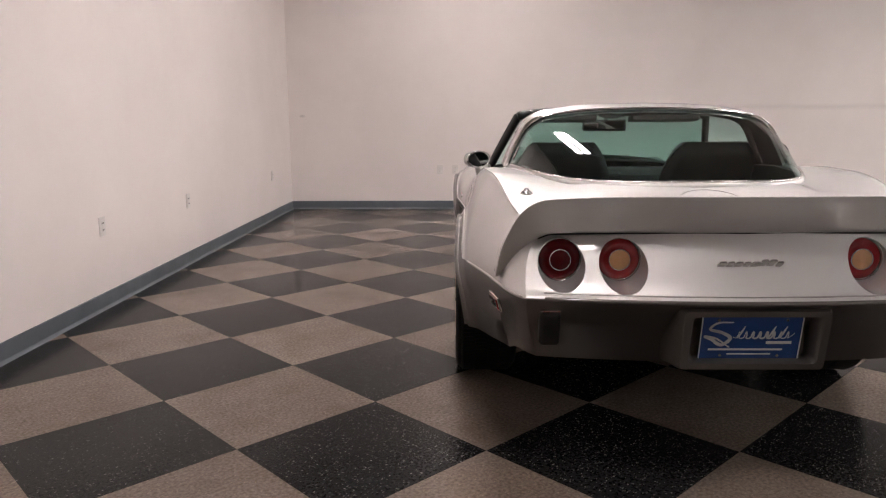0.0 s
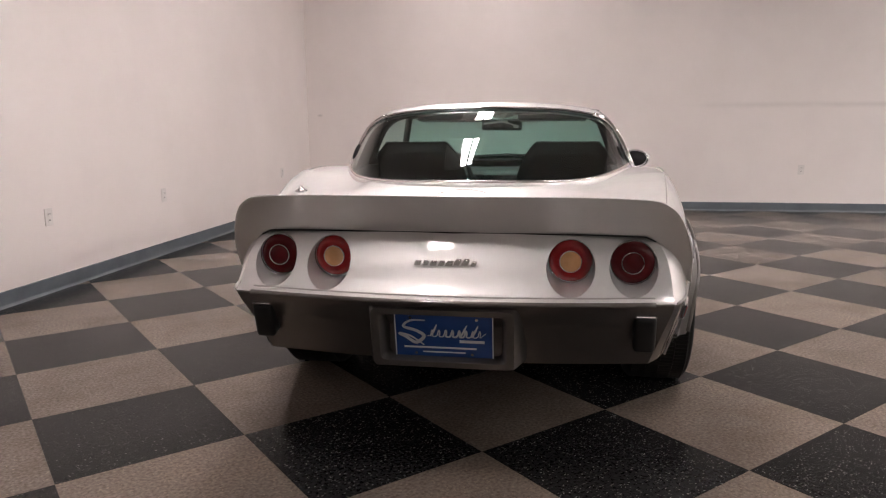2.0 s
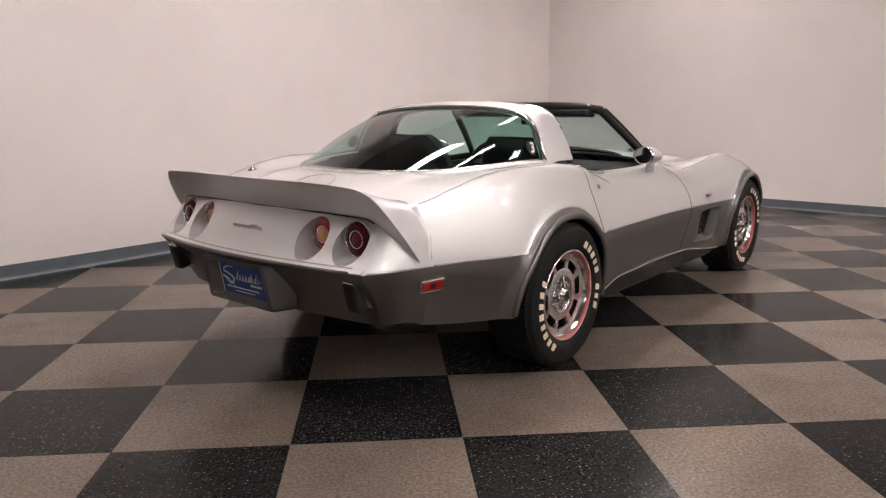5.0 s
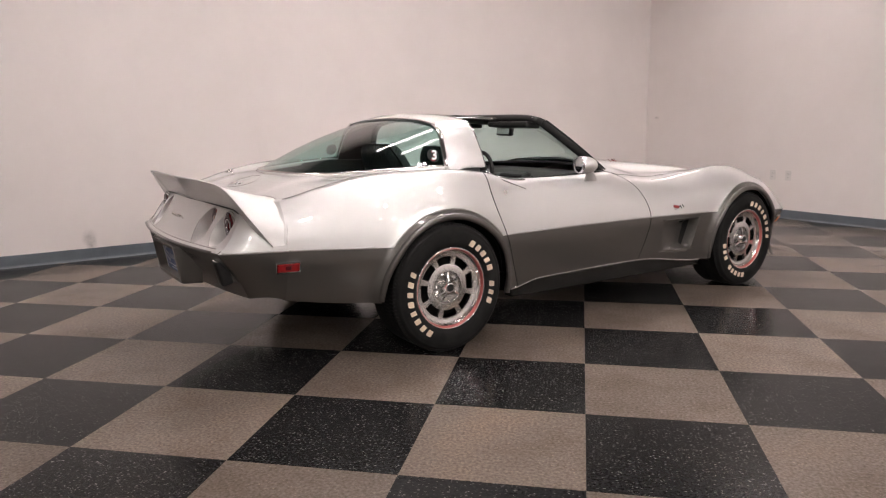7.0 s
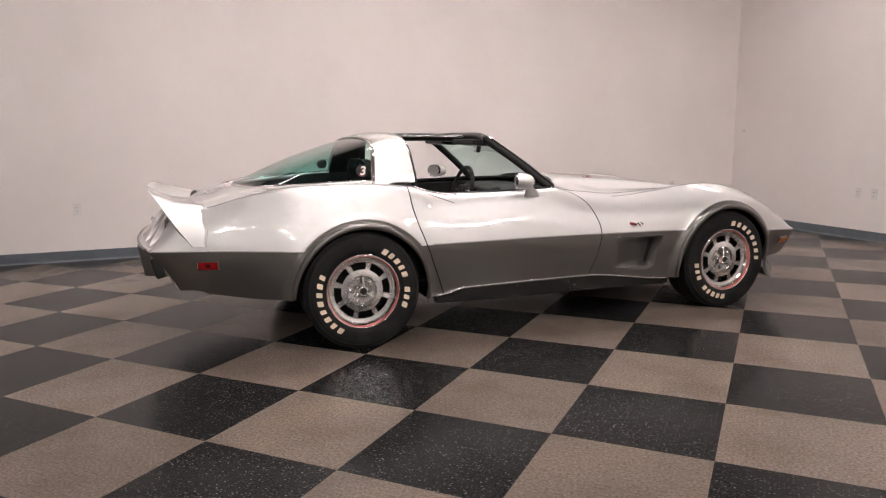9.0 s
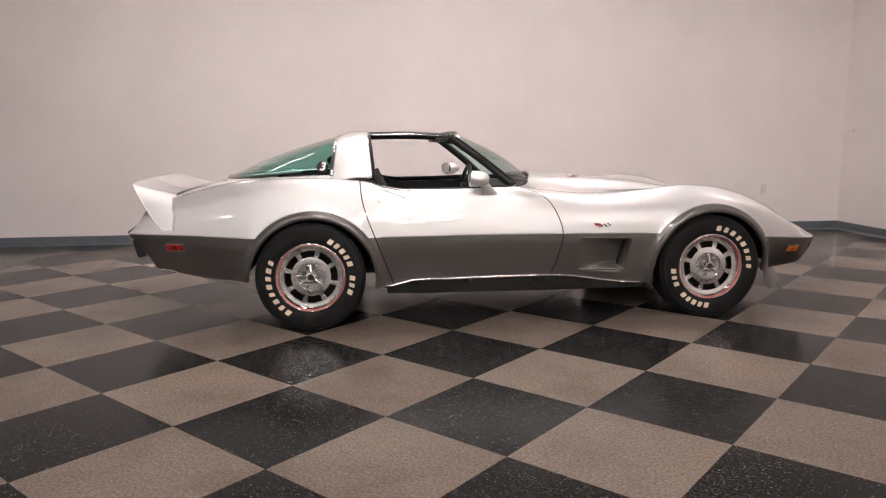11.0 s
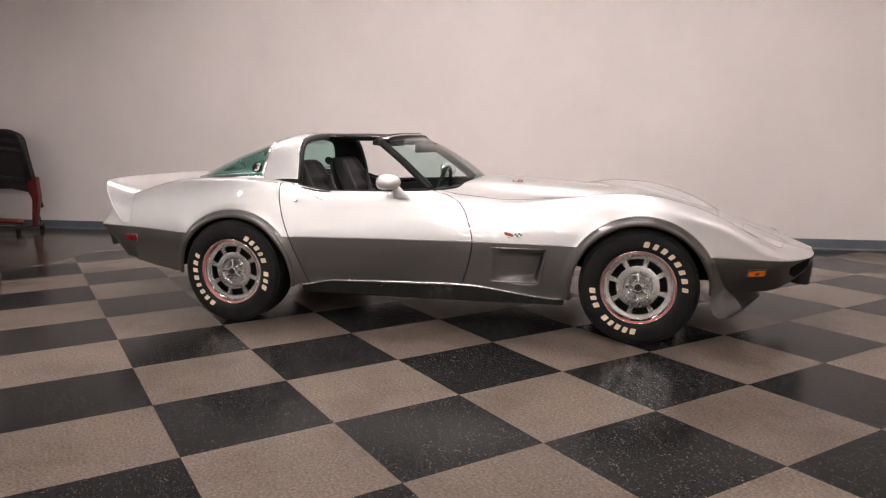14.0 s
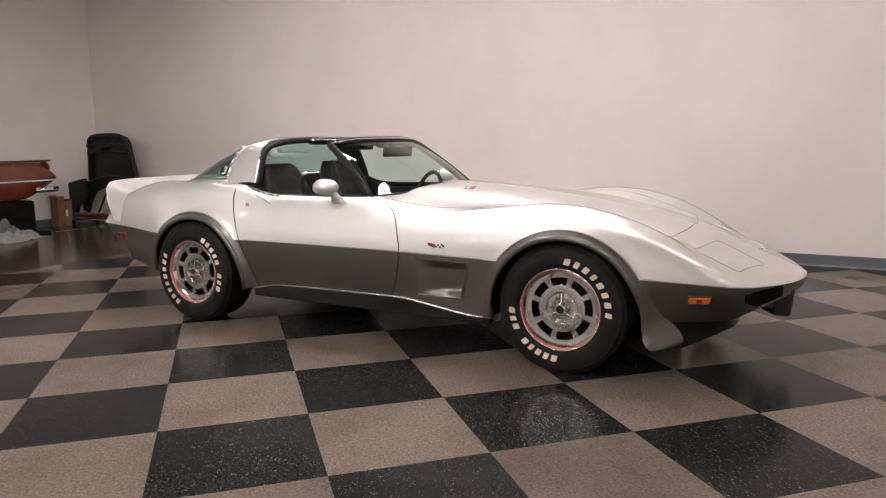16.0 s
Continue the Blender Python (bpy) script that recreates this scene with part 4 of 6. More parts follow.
def wheel(x, y, s, words):
    """s: +1 on the left side, -1 on the right; its outer face looks along s * y. words: where the lettering starts, its step, its letters."""
    ob = part("wheel", lathe([(.19, -.11), (.186, .02), (.187, .07), (.192, .082), (.198, .100), (.2075, .112), (.2095, .118), (.206, .1225), (.200, .119), (.192, .104),
                              (.186, .088), (.180, .082)], 72), POLISHED, car, "white-lettered tyre on a polished slotted alloy wheel", smooth=True)
    ob.location = (x, y, .3255)
    ob.rotation_euler = (0, 0, 0 if s > 0 else math.pi)
    prof = [(.19, -.115), (.215, -.125), (.26, -.132), (.295, -.126), (.3145, -.112), (.3205, -.09), (.3228, -.04), (.3232, 0), (.3228, .04), (.3205, .09),
            (.3145, .112), (.308, .120), (.3, .1245), (.298, .1236), (.290, .1275), (.275, .1295), (.25, .130), (.230, .1292), (.226, .1275), (.222, .126), (.212, .121), (.206, .114)]
    part("tyre", lathe(prof, 96), RUBBER, ob, "black tyre", smooth=True)
    bm = bmesh.new()
    for i in range(108):
        t = 2 * math.pi * i / 108
        for yy, off, rr in ((-.078, 0, .3225), (-.026, .5, .3245), (.026, 0, .3245), (.078, .5, .3225)):
            tt = t + off * 2 * math.pi / 108
            m = Matrix.Translation((rr * math.cos(tt), yy, rr * math.sin(tt))) @ pose(0, 0, 0, 0, -math.degrees(tt), 0)
            box(.0050, .046, .0164, m, bm=bm)
        m = Matrix.Translation((.3165 * math.cos(t), .106, .3165 * math.sin(t))) @ pose(0, 0, 0, 0, -math.degrees(t), 0) @ pose(0, 0, 0, 0, 0, 55)
        box(.0030, .026, .0140, m, bm=bm)
    tagged(part("tread_block", bm, RUBBER, ob), kind="stuff")
    # raised marks in place of the maker's words
    for start, step, count, skip in words:
        for i in range(count):
            if i in skip:
                continue
            t = radians(start + i * step)
            m = Matrix.Translation((.2475 * math.cos(t), .1290, .2475 * math.sin(t))) @ pose(0, 0, 0, 0, -math.degrees(t), 0)
            part("tyre_mark", block(i, .032, .0275, m @ STAND, .0028), LETTER, ob, "cream raised block")
    part("rim_stripe", lathe([(.1930, .1050), (.1928, .1072), (.1985, .1180), (.2005, .1208), (.2020, .1200)], 72), ROSE, ob, "faded red rim stripe", smooth=True)
    # face with eight slots
    bm = bmesh.new()
    k = 8 * 16
    radii = [(.052, .076), (.078, .078), (.083, .087), (.114, .085), (.1185, .084), (.159, .084), (.164, .0845), (.172, .086), (.182, .088)]
    turn = radians(16)
    vs = [[bm.verts.new((r * math.cos(turn + 2 * math.pi * i / k), a_, r * math.sin(turn + 2 * math.pi * i / k))) for i in range(k)] for r, a_ in radii]
    for j in range(len(radii) - 1):
        for i in range(k):
            if j == 4 and 2 <= i % 16 <= 13:
                continue
            i2 = (i + 1) % k
            bm.faces.new((vs[j][i], vs[j + 1][i], vs[j + 1][i2], vs[j][i2]))
    bmesh.ops.recalc_face_normals(bm, faces=bm.faces)
    bmesh.ops.solidify(bm, geom=bm.faces[:], thickness=.013)
    soft_edges(part("spoke_face", bm, TURNED, ob, "brushed alloy wheel face with eight slots"), 40)
    part("brake_disc", lathe([(.0, .035), (.15, .035), (.155, .02), (.18, .0), (.185, -.1)], 40), UNDER, ob, smooth=True)
    part("hub_plate", lathe([(.0, .076), (.036, .076), (.072, .0765), (.0775, .079), (.0815, .0875), (.0835, .0878)], 48), HUB_ALLOY, ob, "dull recessed hub plate", smooth=True)
    part("hub_cap", lathe([(.0, .112), (.020, .112), (.0235, .1135), (.0262, .1105), (.0285, .102), (.0345, .094), (.0365, .084), (.0372, .076)], 40), POLISHED, ob, "bright hub cap", smooth=True)
    part("cap_emblem", lathe([(.0, .1128), (.0185, .1128), (.0195, .112)], 24), BLACK, ob)
    # three ears of the cap, five nuts between and behind them
    for t in (radians(90), radians(215), radians(325)):
        m = Matrix.Translation((.055 * math.cos(t), .090, .055 * math.sin(t))) @ pose(0, 0, 0, 0, -math.degrees(t), 0) @ pose(0, 0, 0, 0, 0, -14)
        part("cap_ear", box(.050, .014, .0105, m, .004), CHROME, ob)
    for i in range(5):
        t = radians(70 + 72 * i)
        part("lug_nut", rod((.060 * math.cos(t), .072, .060 * math.sin(t)), (.060 * math.cos(t), .094, .060 * math.sin(t)), .0105, 6), CHROME, ob)
    t = radians(74)
    part("valve_stem", rod((.177 * math.cos(t), .085, .177 * math.sin(t)), (.171 * math.cos(t), .112, .171 * math.sin(t)), .0045, 8), BLACK, ob, "black rubber valve stem")
    return ob


for x in (0.0, AXLE):
    for s in (1, -1):
        wheel(x, s * (.743 if x == 0 else .735), s, ((-56, 11.3, 8, ()), (120, 10.2, 9, (5,))) if x == 0 else ((99, 11.6, 8, ()), (-85, 10.0, 9, (5,))))

# flares round the arches and dark wells behind them
for cx in (.012, AXLE + .005):
    for s in (1, -1):
        pts = []
        for t in np.linspace(radians(-12), radians(192), 60):
            x, z = cx + ARCH_R * math.cos(t), ARCH_Z + ARCH_R * math.sin(t)
            zz = max(z, .25)
            lo = sections(np.array([x]))[:, 0]
            prof = spline(lo, PER)[:C_CREST + 1]
            y = float(np.interp(zz, prof[:, 1], prof[:, 0]))
            pts.append((x, s * (y + .022 * min(1, max(0, (.80 - z) / .06))), z))
        pts = [p for p in pts if p[2] > float(key(LOW, p[0])) - .01]
        part("wheel_arch", sweep(pts, .017, 10, flat=.75), CHARCOAL, car, "charcoal flared wheel arch lip", smooth=True)
        bm = lathe([(ARCH_R + .004, .0), (ARCH_R + .004, .46), (.0, .46)], 48)
        bmesh.ops.transform(bm, matrix=Matrix.Translation((cx, .815, ARCH_Z)) @ pose(0, 0, 0, 180, 0, 0) if s > 0 else Matrix.Translation((cx, -.815, ARCH_Z)), verts=bm.verts)
        low = [f for f in bm.faces if f.calc_center_median().z < .33]
        bmesh.ops.delete(bm, geom=low, context="FACES")
        part("wheel_well", bm, UNDER, car)

# underbody
for s in (1, -1):
    part("inner_wing", box(.04, .32, .18, Matrix.Translation((-.405, s * .62, .435)), .01), UNDER, car)
part("underbody", box(1.66, 1.36, .10, Matrix.Translation((1.25, 0, .255)), .03), UNDER, car)
part("rear_axle", rod((0, -.62, .31), (0, .62, .31), .05, 12), UNDER, car)
part("fuel_tank", box(.50, .78, .14, Matrix.Translation((-.62, 0, .48)), .04), UNDER, car)
part("boot_floor", box(.75, 1.15, .05, Matrix.Translation((-.66, 0, .56)), .02), UNDER, car)
part("front_crossmember", box(.30, .86, .12, Matrix.Translation((2.5, 0, .30)), .04), UNDER, car)
part("front_underbody", box(.42, .98, .04, Matrix.Translation((3.02, 0, .33)), .015), UNDER, car)
for s in (1, -1):
    part("rocker_panel", prism([(.46, .20), (.66, .195), (1.6, .19), (2.08, .19), (2.09, .245), (1.47, .288), (.65, .283), (.45, .248)], .06,
                               Matrix(((1, 0, 0, 0), (0, 0, s, s * .725), (0, 1, 0, 0), (0, 0, 0, 1))), .006), GLOSS_BLACK, car, "black rocker panel")
    part("rocker_trim", sweep([(x, s * (float(key(HALF, x)) - .026), float(key(LOW, x)) + .002) for x in np.linspace(.44, 2.07, 40)], .0055, 8), ALLOY, car, "bright rocker trim", smooth=True)

# ---- car details ----
for s in (1, -1):
    for a, b in ((-.795, -.405), (.425, 2.08), (2.885, 3.24)):
        pts = [(x, s * (skin_y(x, float(key(TONE, x))) + .0012), float(key(TONE, x)) + .002) for x in np.linspace(a, b, 30)]
        part("pinstripe", sweep(pts, .0042, 6, flat=1.0), PINSTRIPE, car, "pale grey pinstripe", smooth=True)
    pts = [(x, s * (y + .0012), z + .002) for x, y, z in PT[1:, C_TONE]]
    part("pinstripe", sweep(pts, .0042, 6), PINSTRIPE, car, "pale grey pinstripe", smooth=True)
    for cx in (.012, AXLE + .005):
        pts = []
        for t in np.linspace(radians(-25), radians(205), 70):
            x, z = cx + .424 * math.cos(t), ARCH_Z + .424 * math.sin(t)
            if z > float(key(TONE, x)) + .002:
                pts.append((x, s * (skin_y(x, z) + .009), z))
        part("pinstripe", sweep(pts, .004, 6), PINSTRIPE, car, "pale grey pinstripe", smooth=True)
for s in (1, -1):
    for a, b in ((-.785, .285), (1.70, 3.07)):
        pts = [(x, s * float(key(CREST_Y, x)), skin_z(x, float(key(CREST_Y, x)) - .002) + .0006) for x in np.linspace(a, b, 60)]
        part("pinstripe", sweep(pts, .0019, 6), PINSTRIPE, car, "thin grey pinstripe along the wing crest", smooth=True)
pts = [(float(rear_x(y, .5885)) - .002, y, .5905) for y in np.linspace(-.61, .61, 40)]
part("bumper_edge", sweep(pts, .008, 8), CHARCOAL, car, smooth=True)
pts = [(float(rear_x(y, .606)) - .003, y, .605) for y in np.linspace(-.61, .61, 40)]
part("pinstripe", sweep(pts, .003, 6), PINSTRIPE, car, smooth=True)

# added black sheet behind the panel gaps, in place of their shade
lin = half.copy()
lin[..., 0] = np.maximum(lin[..., 0] - .035, 0)
LP = np.concatenate([np.repeat(xs[:, None, None], half.shape[1], 1), lin], 2)[86:200:6, 6:C_CREST + 1:3]
for s in (1, -1):
    q = Skin.grid(LP, None, (0, 1, .2))
    q = arch(arch(q, .012), AXLE + .005)
    (q if s > 0 else q.mirrored()).object("inner_panel", [BLACK], car, "added black sheet in place of the shade in the panel gaps", lip=0)

# side lamps
for s in (1, -1):
    for x, z, mat, nm in ((-.80, .510, RED_LENS, "red rear side marker lamp"), (3.125, .405, ORANGE, "orange front side marker lamp")):
        y, y2 = skin_y(x, z), skin_y(x + .05, z)
        yaw = math.degrees(math.atan2(y2 - y, .05)) * s
        tilt = math.degrees(math.atan2(skin_y(x, z + .02) - skin_y(x, z - .02), .04)) * s
        m = Matrix.Translation((x, s * (y + (.002 if x < 0 else .005)), z)) @ pose(0, 0, 0, 0, 0, yaw) @ pose(0, 0, 0, tilt * -1, 0, 0)
        lamp = part("side_marker", box(.112, .012, .052, m, .004), CHROME if x < 0 else CHARCOAL, car, "framed side marker lamp")
        part("lens", box(.100, .018, .040, m, .004), mat, lamp, nm)
        part("bulb_window", box(.028, .0195, .022, m, .003), DARK_LENS if mat is RED_LENS else RED_PAINT, lamp)

# rear bumper: number plate recess, pads, script marks
fx = -1.151
bm = bmesh.new()
rings = []
for hw, z0, z1, x in ((.244, .380, .576, -1.040), (.232, .381, .575, fx + .040), (.222, .381, .573, fx + .008), (.217, .380, .572, fx), (.212, .384, .568, fx - .012), (.190, .402, .552, fx - .012), (.182, .406, .548, fx - .002), (.172, .412, .545, -1.085)):
    ring = []
    for cy, cz, a0 in ((hw, z1, 0), (-hw, z1, 90), (-hw, z0, 180), (hw, z0, 270)):
        rr = .016
        oy, oz = cy - math.copysign(rr, cy), cz - (rr if cz == z1 else -rr)
        for a in np.linspace(a0, a0 + 90, 6):
            zz = oz + rr * math.sin(radians(a))
            ring.append(bm.verts.new((x + (.17 * (.57 - zz) if x < -1.1 else 0), oy + rr * math.cos(radians(a)), zz)))
    rings.append(ring)
for a, b in zip(rings, rings[1:]):
    for j in range(len(a)):
        bm.faces.new((a[j], a[(j + 1) % len(a)], b[(j + 1) % len(a)], b[j]))
bm.faces.new(rings[-1])
bmesh.ops.recalc_face_normals(bm, faces=bm.faces)
surround = soft_edges(part("plate_surround", bm, CHARCOAL, car, "charcoal moulded plate surround"), 50)
pm = Matrix.Translation((-1.112, 0, .4755)) @ pose(0, 0, 0, 90, 0, -90) @ pose(0, 0, 0, 10, 0, 0)
plate = part("number_plate", box(.298, .148, .003, pm, .001), BLUE, car, "blue dealer plate with white marks")
edge_bm = bmesh.new()
for x, y, sx, sy in ((0, .072, .298, .003), (0, -.072, .298, .003), (.1475, 0, .003, .146), (-.1475, 0, .003, .146)):
    box(sx, sy, .002, pm @ Matrix.Translation((x, y, .0025)), bm=edge_bm)
part("plate_border", edge_bm, WHITE, plate, "thin white border")
# a sweeping flourish and plain bars in place of the dealer's lettering
def ribbon(points, width, m, mat, parent, name, lift=.0024):
    pts = spline(np.array(points, float), 10)
    bm = bmesh.new()
    rows_ = []
    for i, p in enumerate(pts):
        d = pts[min(i + 1, len(pts) - 1)] - pts[max(i - 1, 0)]
        nrm = np.array((-d[1], d[0])) / max(np.linalg.norm(d), 1e-9)
        wd = width * (.35 + .65 * math.sin(math.pi * i / (len(pts) - 1)))
        rows_.append([bm.verts.new(m @ Vector((*(p + nrm * wd * k), lift))) for k in (-.5, .5)])
    for a, b in zip(rows_, rows_[1:]):
        bm.faces.new((a[0], a[1], b[1], b[0]))
    bmesh.ops.solidify(bm, geom=bm.faces[:], thickness=.0008)
    return part(name, bm, mat, parent)


ribbon([(-.055, .052), (-.10, .050), (-.122, .030), (-.085, .018), (-.060, .0), (-.085, -.022), (-.115, -.004), (-.136, .006), (-.10, -.002), (-.06, -.03)], .011, pm, WHITE, plate, "flourish")
wave = [(-.052, .004)]
for i in range(8):
    x = -.046 + i * .0205
    wave += [(x + .004, .002), (x + .011, .021), (x + .0135, .012), (x + .0125, .001)]
ribbon(wave + [(.128, .016)], .0058, pm, WHITE, plate, "script_stroke")
for x in (-.040, .050, .084):
    ribbon([(x, .0), (x + .010, .018), (x + .020, .040)], .0068, pm, WHITE, plate, "tall_stroke", .0030)
for x, y, w_, h in ((.085, -.014, .075, .009), (-.012, -.037, .22, .0055), (.0, -.052, .13, .004)):
    part("text_bar", box(w_, h, .001, pm @ Matrix.Translation((x, y, .0026))), WHITE, plate)
for x, y in ((-.10, .06), (.10, .06), (-.085, -.056), (.085, -.056)):
    part("screw", rod(pm @ Vector((x, y, .001)), pm @ Vector((x, y, .005)), .0045, 10), CHROME, plate)

for s in (1, -1):
    x0 = float(rear_x(.59, .52))
    pad = part("bumper_pad", box(.058, .064, .118, Matrix.Translation((x0 + .002, s * .588, .494)) @ pose(0, 0, 0, 0, -14, 0), .014, 3), BLACK, car, "black rubber bumper pad")
    soft_edges(pad)
    part("pad_cap", box(.045, .062, .010, Matrix.Translation((x0 - .012, s * .588, .552)) @ pose(0, 0, 0, 0, -14, 0), .005), CHROME, pad, "chrome cap strip")
    part("bumper_buttress", prism([(.004, .455), (.08, .44), (.08, .566), (-.012, .566)], .056,
                                  Matrix(((1, 0, 0, x0 + .0), (0, 0, 1, s * .588 - .028), (0, 1, 0, 0), (0, 0, 0, 1))), .008), CHARCOAL, car)
    part("exhaust_pipe", rod((-.60, s * .30, .40), (-.93, s * .33, .385), .028, 16), UNDER, car)
# raised bright marks in place of the maker's script
for i in range(8):
    y, z = .086 - i * .0242, .690
    tall = i in (5, 6)
    m = Matrix.Translation((float(rear_x(y, z)) - .0005, y, z + (.004 if tall else 0))) @ pose(0, 0, 0, 0, -37, 0) @ Matrix(((0, 0, -1, 0), (0, -1, 0, 0), (1, 0, 0, 0), (0, 0, 0, 1)))
    part("script_mark", block(i, .034 if tall else .027, .0185, m, .007, .45), ALLOY, car, "bright raised block")


def flags(m, size, parent, enamel=None):
    """Crossed racing flags: one chequered, one red."""
    ob = part("flag_emblem", rod((-.5 * size, 0, 0), (.4 * size, .0, .3 * size), .02 * size, 6), CHROME, parent, "small crossed-flag emblem")
    bm = bmesh.new()
    rod((-.4 * size, 0, .3 * size), (.5 * size, 0, 0), .02 * size, 6, bm)
    part("flag_pole", bm, CHROME, ob)
    bm = prism([(-.70 * size, .22 * size), (-.45 * size, .16 * size), (-.05 * size, .10 * size), (-.10 * size, .30 * size), (-.40 * size, .40 * size), (-.78 * size, .46 * size)], .004, pose(0, 0, 0, 90, 0, 0))
    part("red_flag", bm, enamel or RED_PAINT, ob, "enamel flag")
    for i in range(4):
        for j in range(2):
            x, z = (.10 + .14 * i) * size, (.14 + .14 * j + .03 * i) * size
            part("flag_square", box(.135 * size, .004, .13 * size, Matrix.Translation((x, -.002, z))), (WHITE, BLACK)[(i + j) % 2], ob)
    ob.matrix_local = m
    return ob


for s in (1, -1):
    flags(Matrix.Translation((1.80, s * (skin_y(1.80, .60) + .004), .583)) @ pose(0, 0, 0, 0, 0, 0 if s < 0 else 180), .075, car)
flags(Matrix.Translation((-.785, 0, skin_z(-.785, 0) + .004)) @ pose(0, 0, 0, 0, 0, -90) @ pose(0, 0, 0, -75, 0, 0), .085, car, CHROME)
flags(Matrix.Translation((3.36, 0, skin_z(3.36, 0) + .004)) @ pose(0, 0, 0, 0, 0, 90) @ pose(0, 0, 0, -60, 0, 0), .095, car, CHROME)
# fuel lid on the rear deck
pts = [(-.725 + .085 * math.cos(t), .105 * math.sin(t), skin_z(-.725 + .085 * math.cos(t), .105 * math.sin(t)) + .0015) for t in np.linspace(0, 2 * math.pi, 48, False)]
part("fuel_lid", sweep(pts, .0011, 6, closed=True), PINSTRIPE, car, "oval fuel lid rim", smooth=True)
# aerial mount
bm = lathe([(.0, .024), (.006, .0235), (.0095, .021), (.0095, .016), (.016, .013), (.022, .008), (.025, .003), (.026, 0)], 20, "Z")
bmesh.ops.transform(bm, matrix=Matrix.Translation((-.60, .62, skin_z(-.6, .60) - .006)), verts=bm.verts)
part("aerial_mount", bm, DULL, car, "chrome aerial mount", smooth=True)
# engine badge on the flank of the raised bonnet


def letters(name, body, size, mat, parent, m, shear=0.0, deep=.0012):
    """Raised lettering laid at m."""
    cu = bpy.data.curves.new(name, "FONT")
    cu.body, cu.size, cu.extrude, cu.align_x, cu.align_y, cu.shear, cu.offset = body, size, deep, "CENTER", "CENTER", shear, size * .02
    t_ob = new(name + "_text", cu)
    me = bpy.data.meshes.new_from_object(t_ob.evaluated_get(bpy.context.evaluated_depsgraph_get()))
    bpy.data.objects.remove(t_ob)
    ob = finish(name, me, mat, parent)
    ob.matrix_local = m
    return ob


for s in (-1,):
    y = .300
    slope = math.degrees(math.atan2(skin_z(1.745, y - .02) - skin_z(1.745, y + .02), .04))
    letters("bonnet_badge", "L-82", .038, RED_BADGE, car, Matrix.Translation((1.745, s * y, skin_z(1.745, y) + .009)) @ pose(0, 0, 0, 0, 0, 0) @ pose(0, 0, 0, max(slope, 30), 0, 0), .15)["label"] = "small red raised badge"

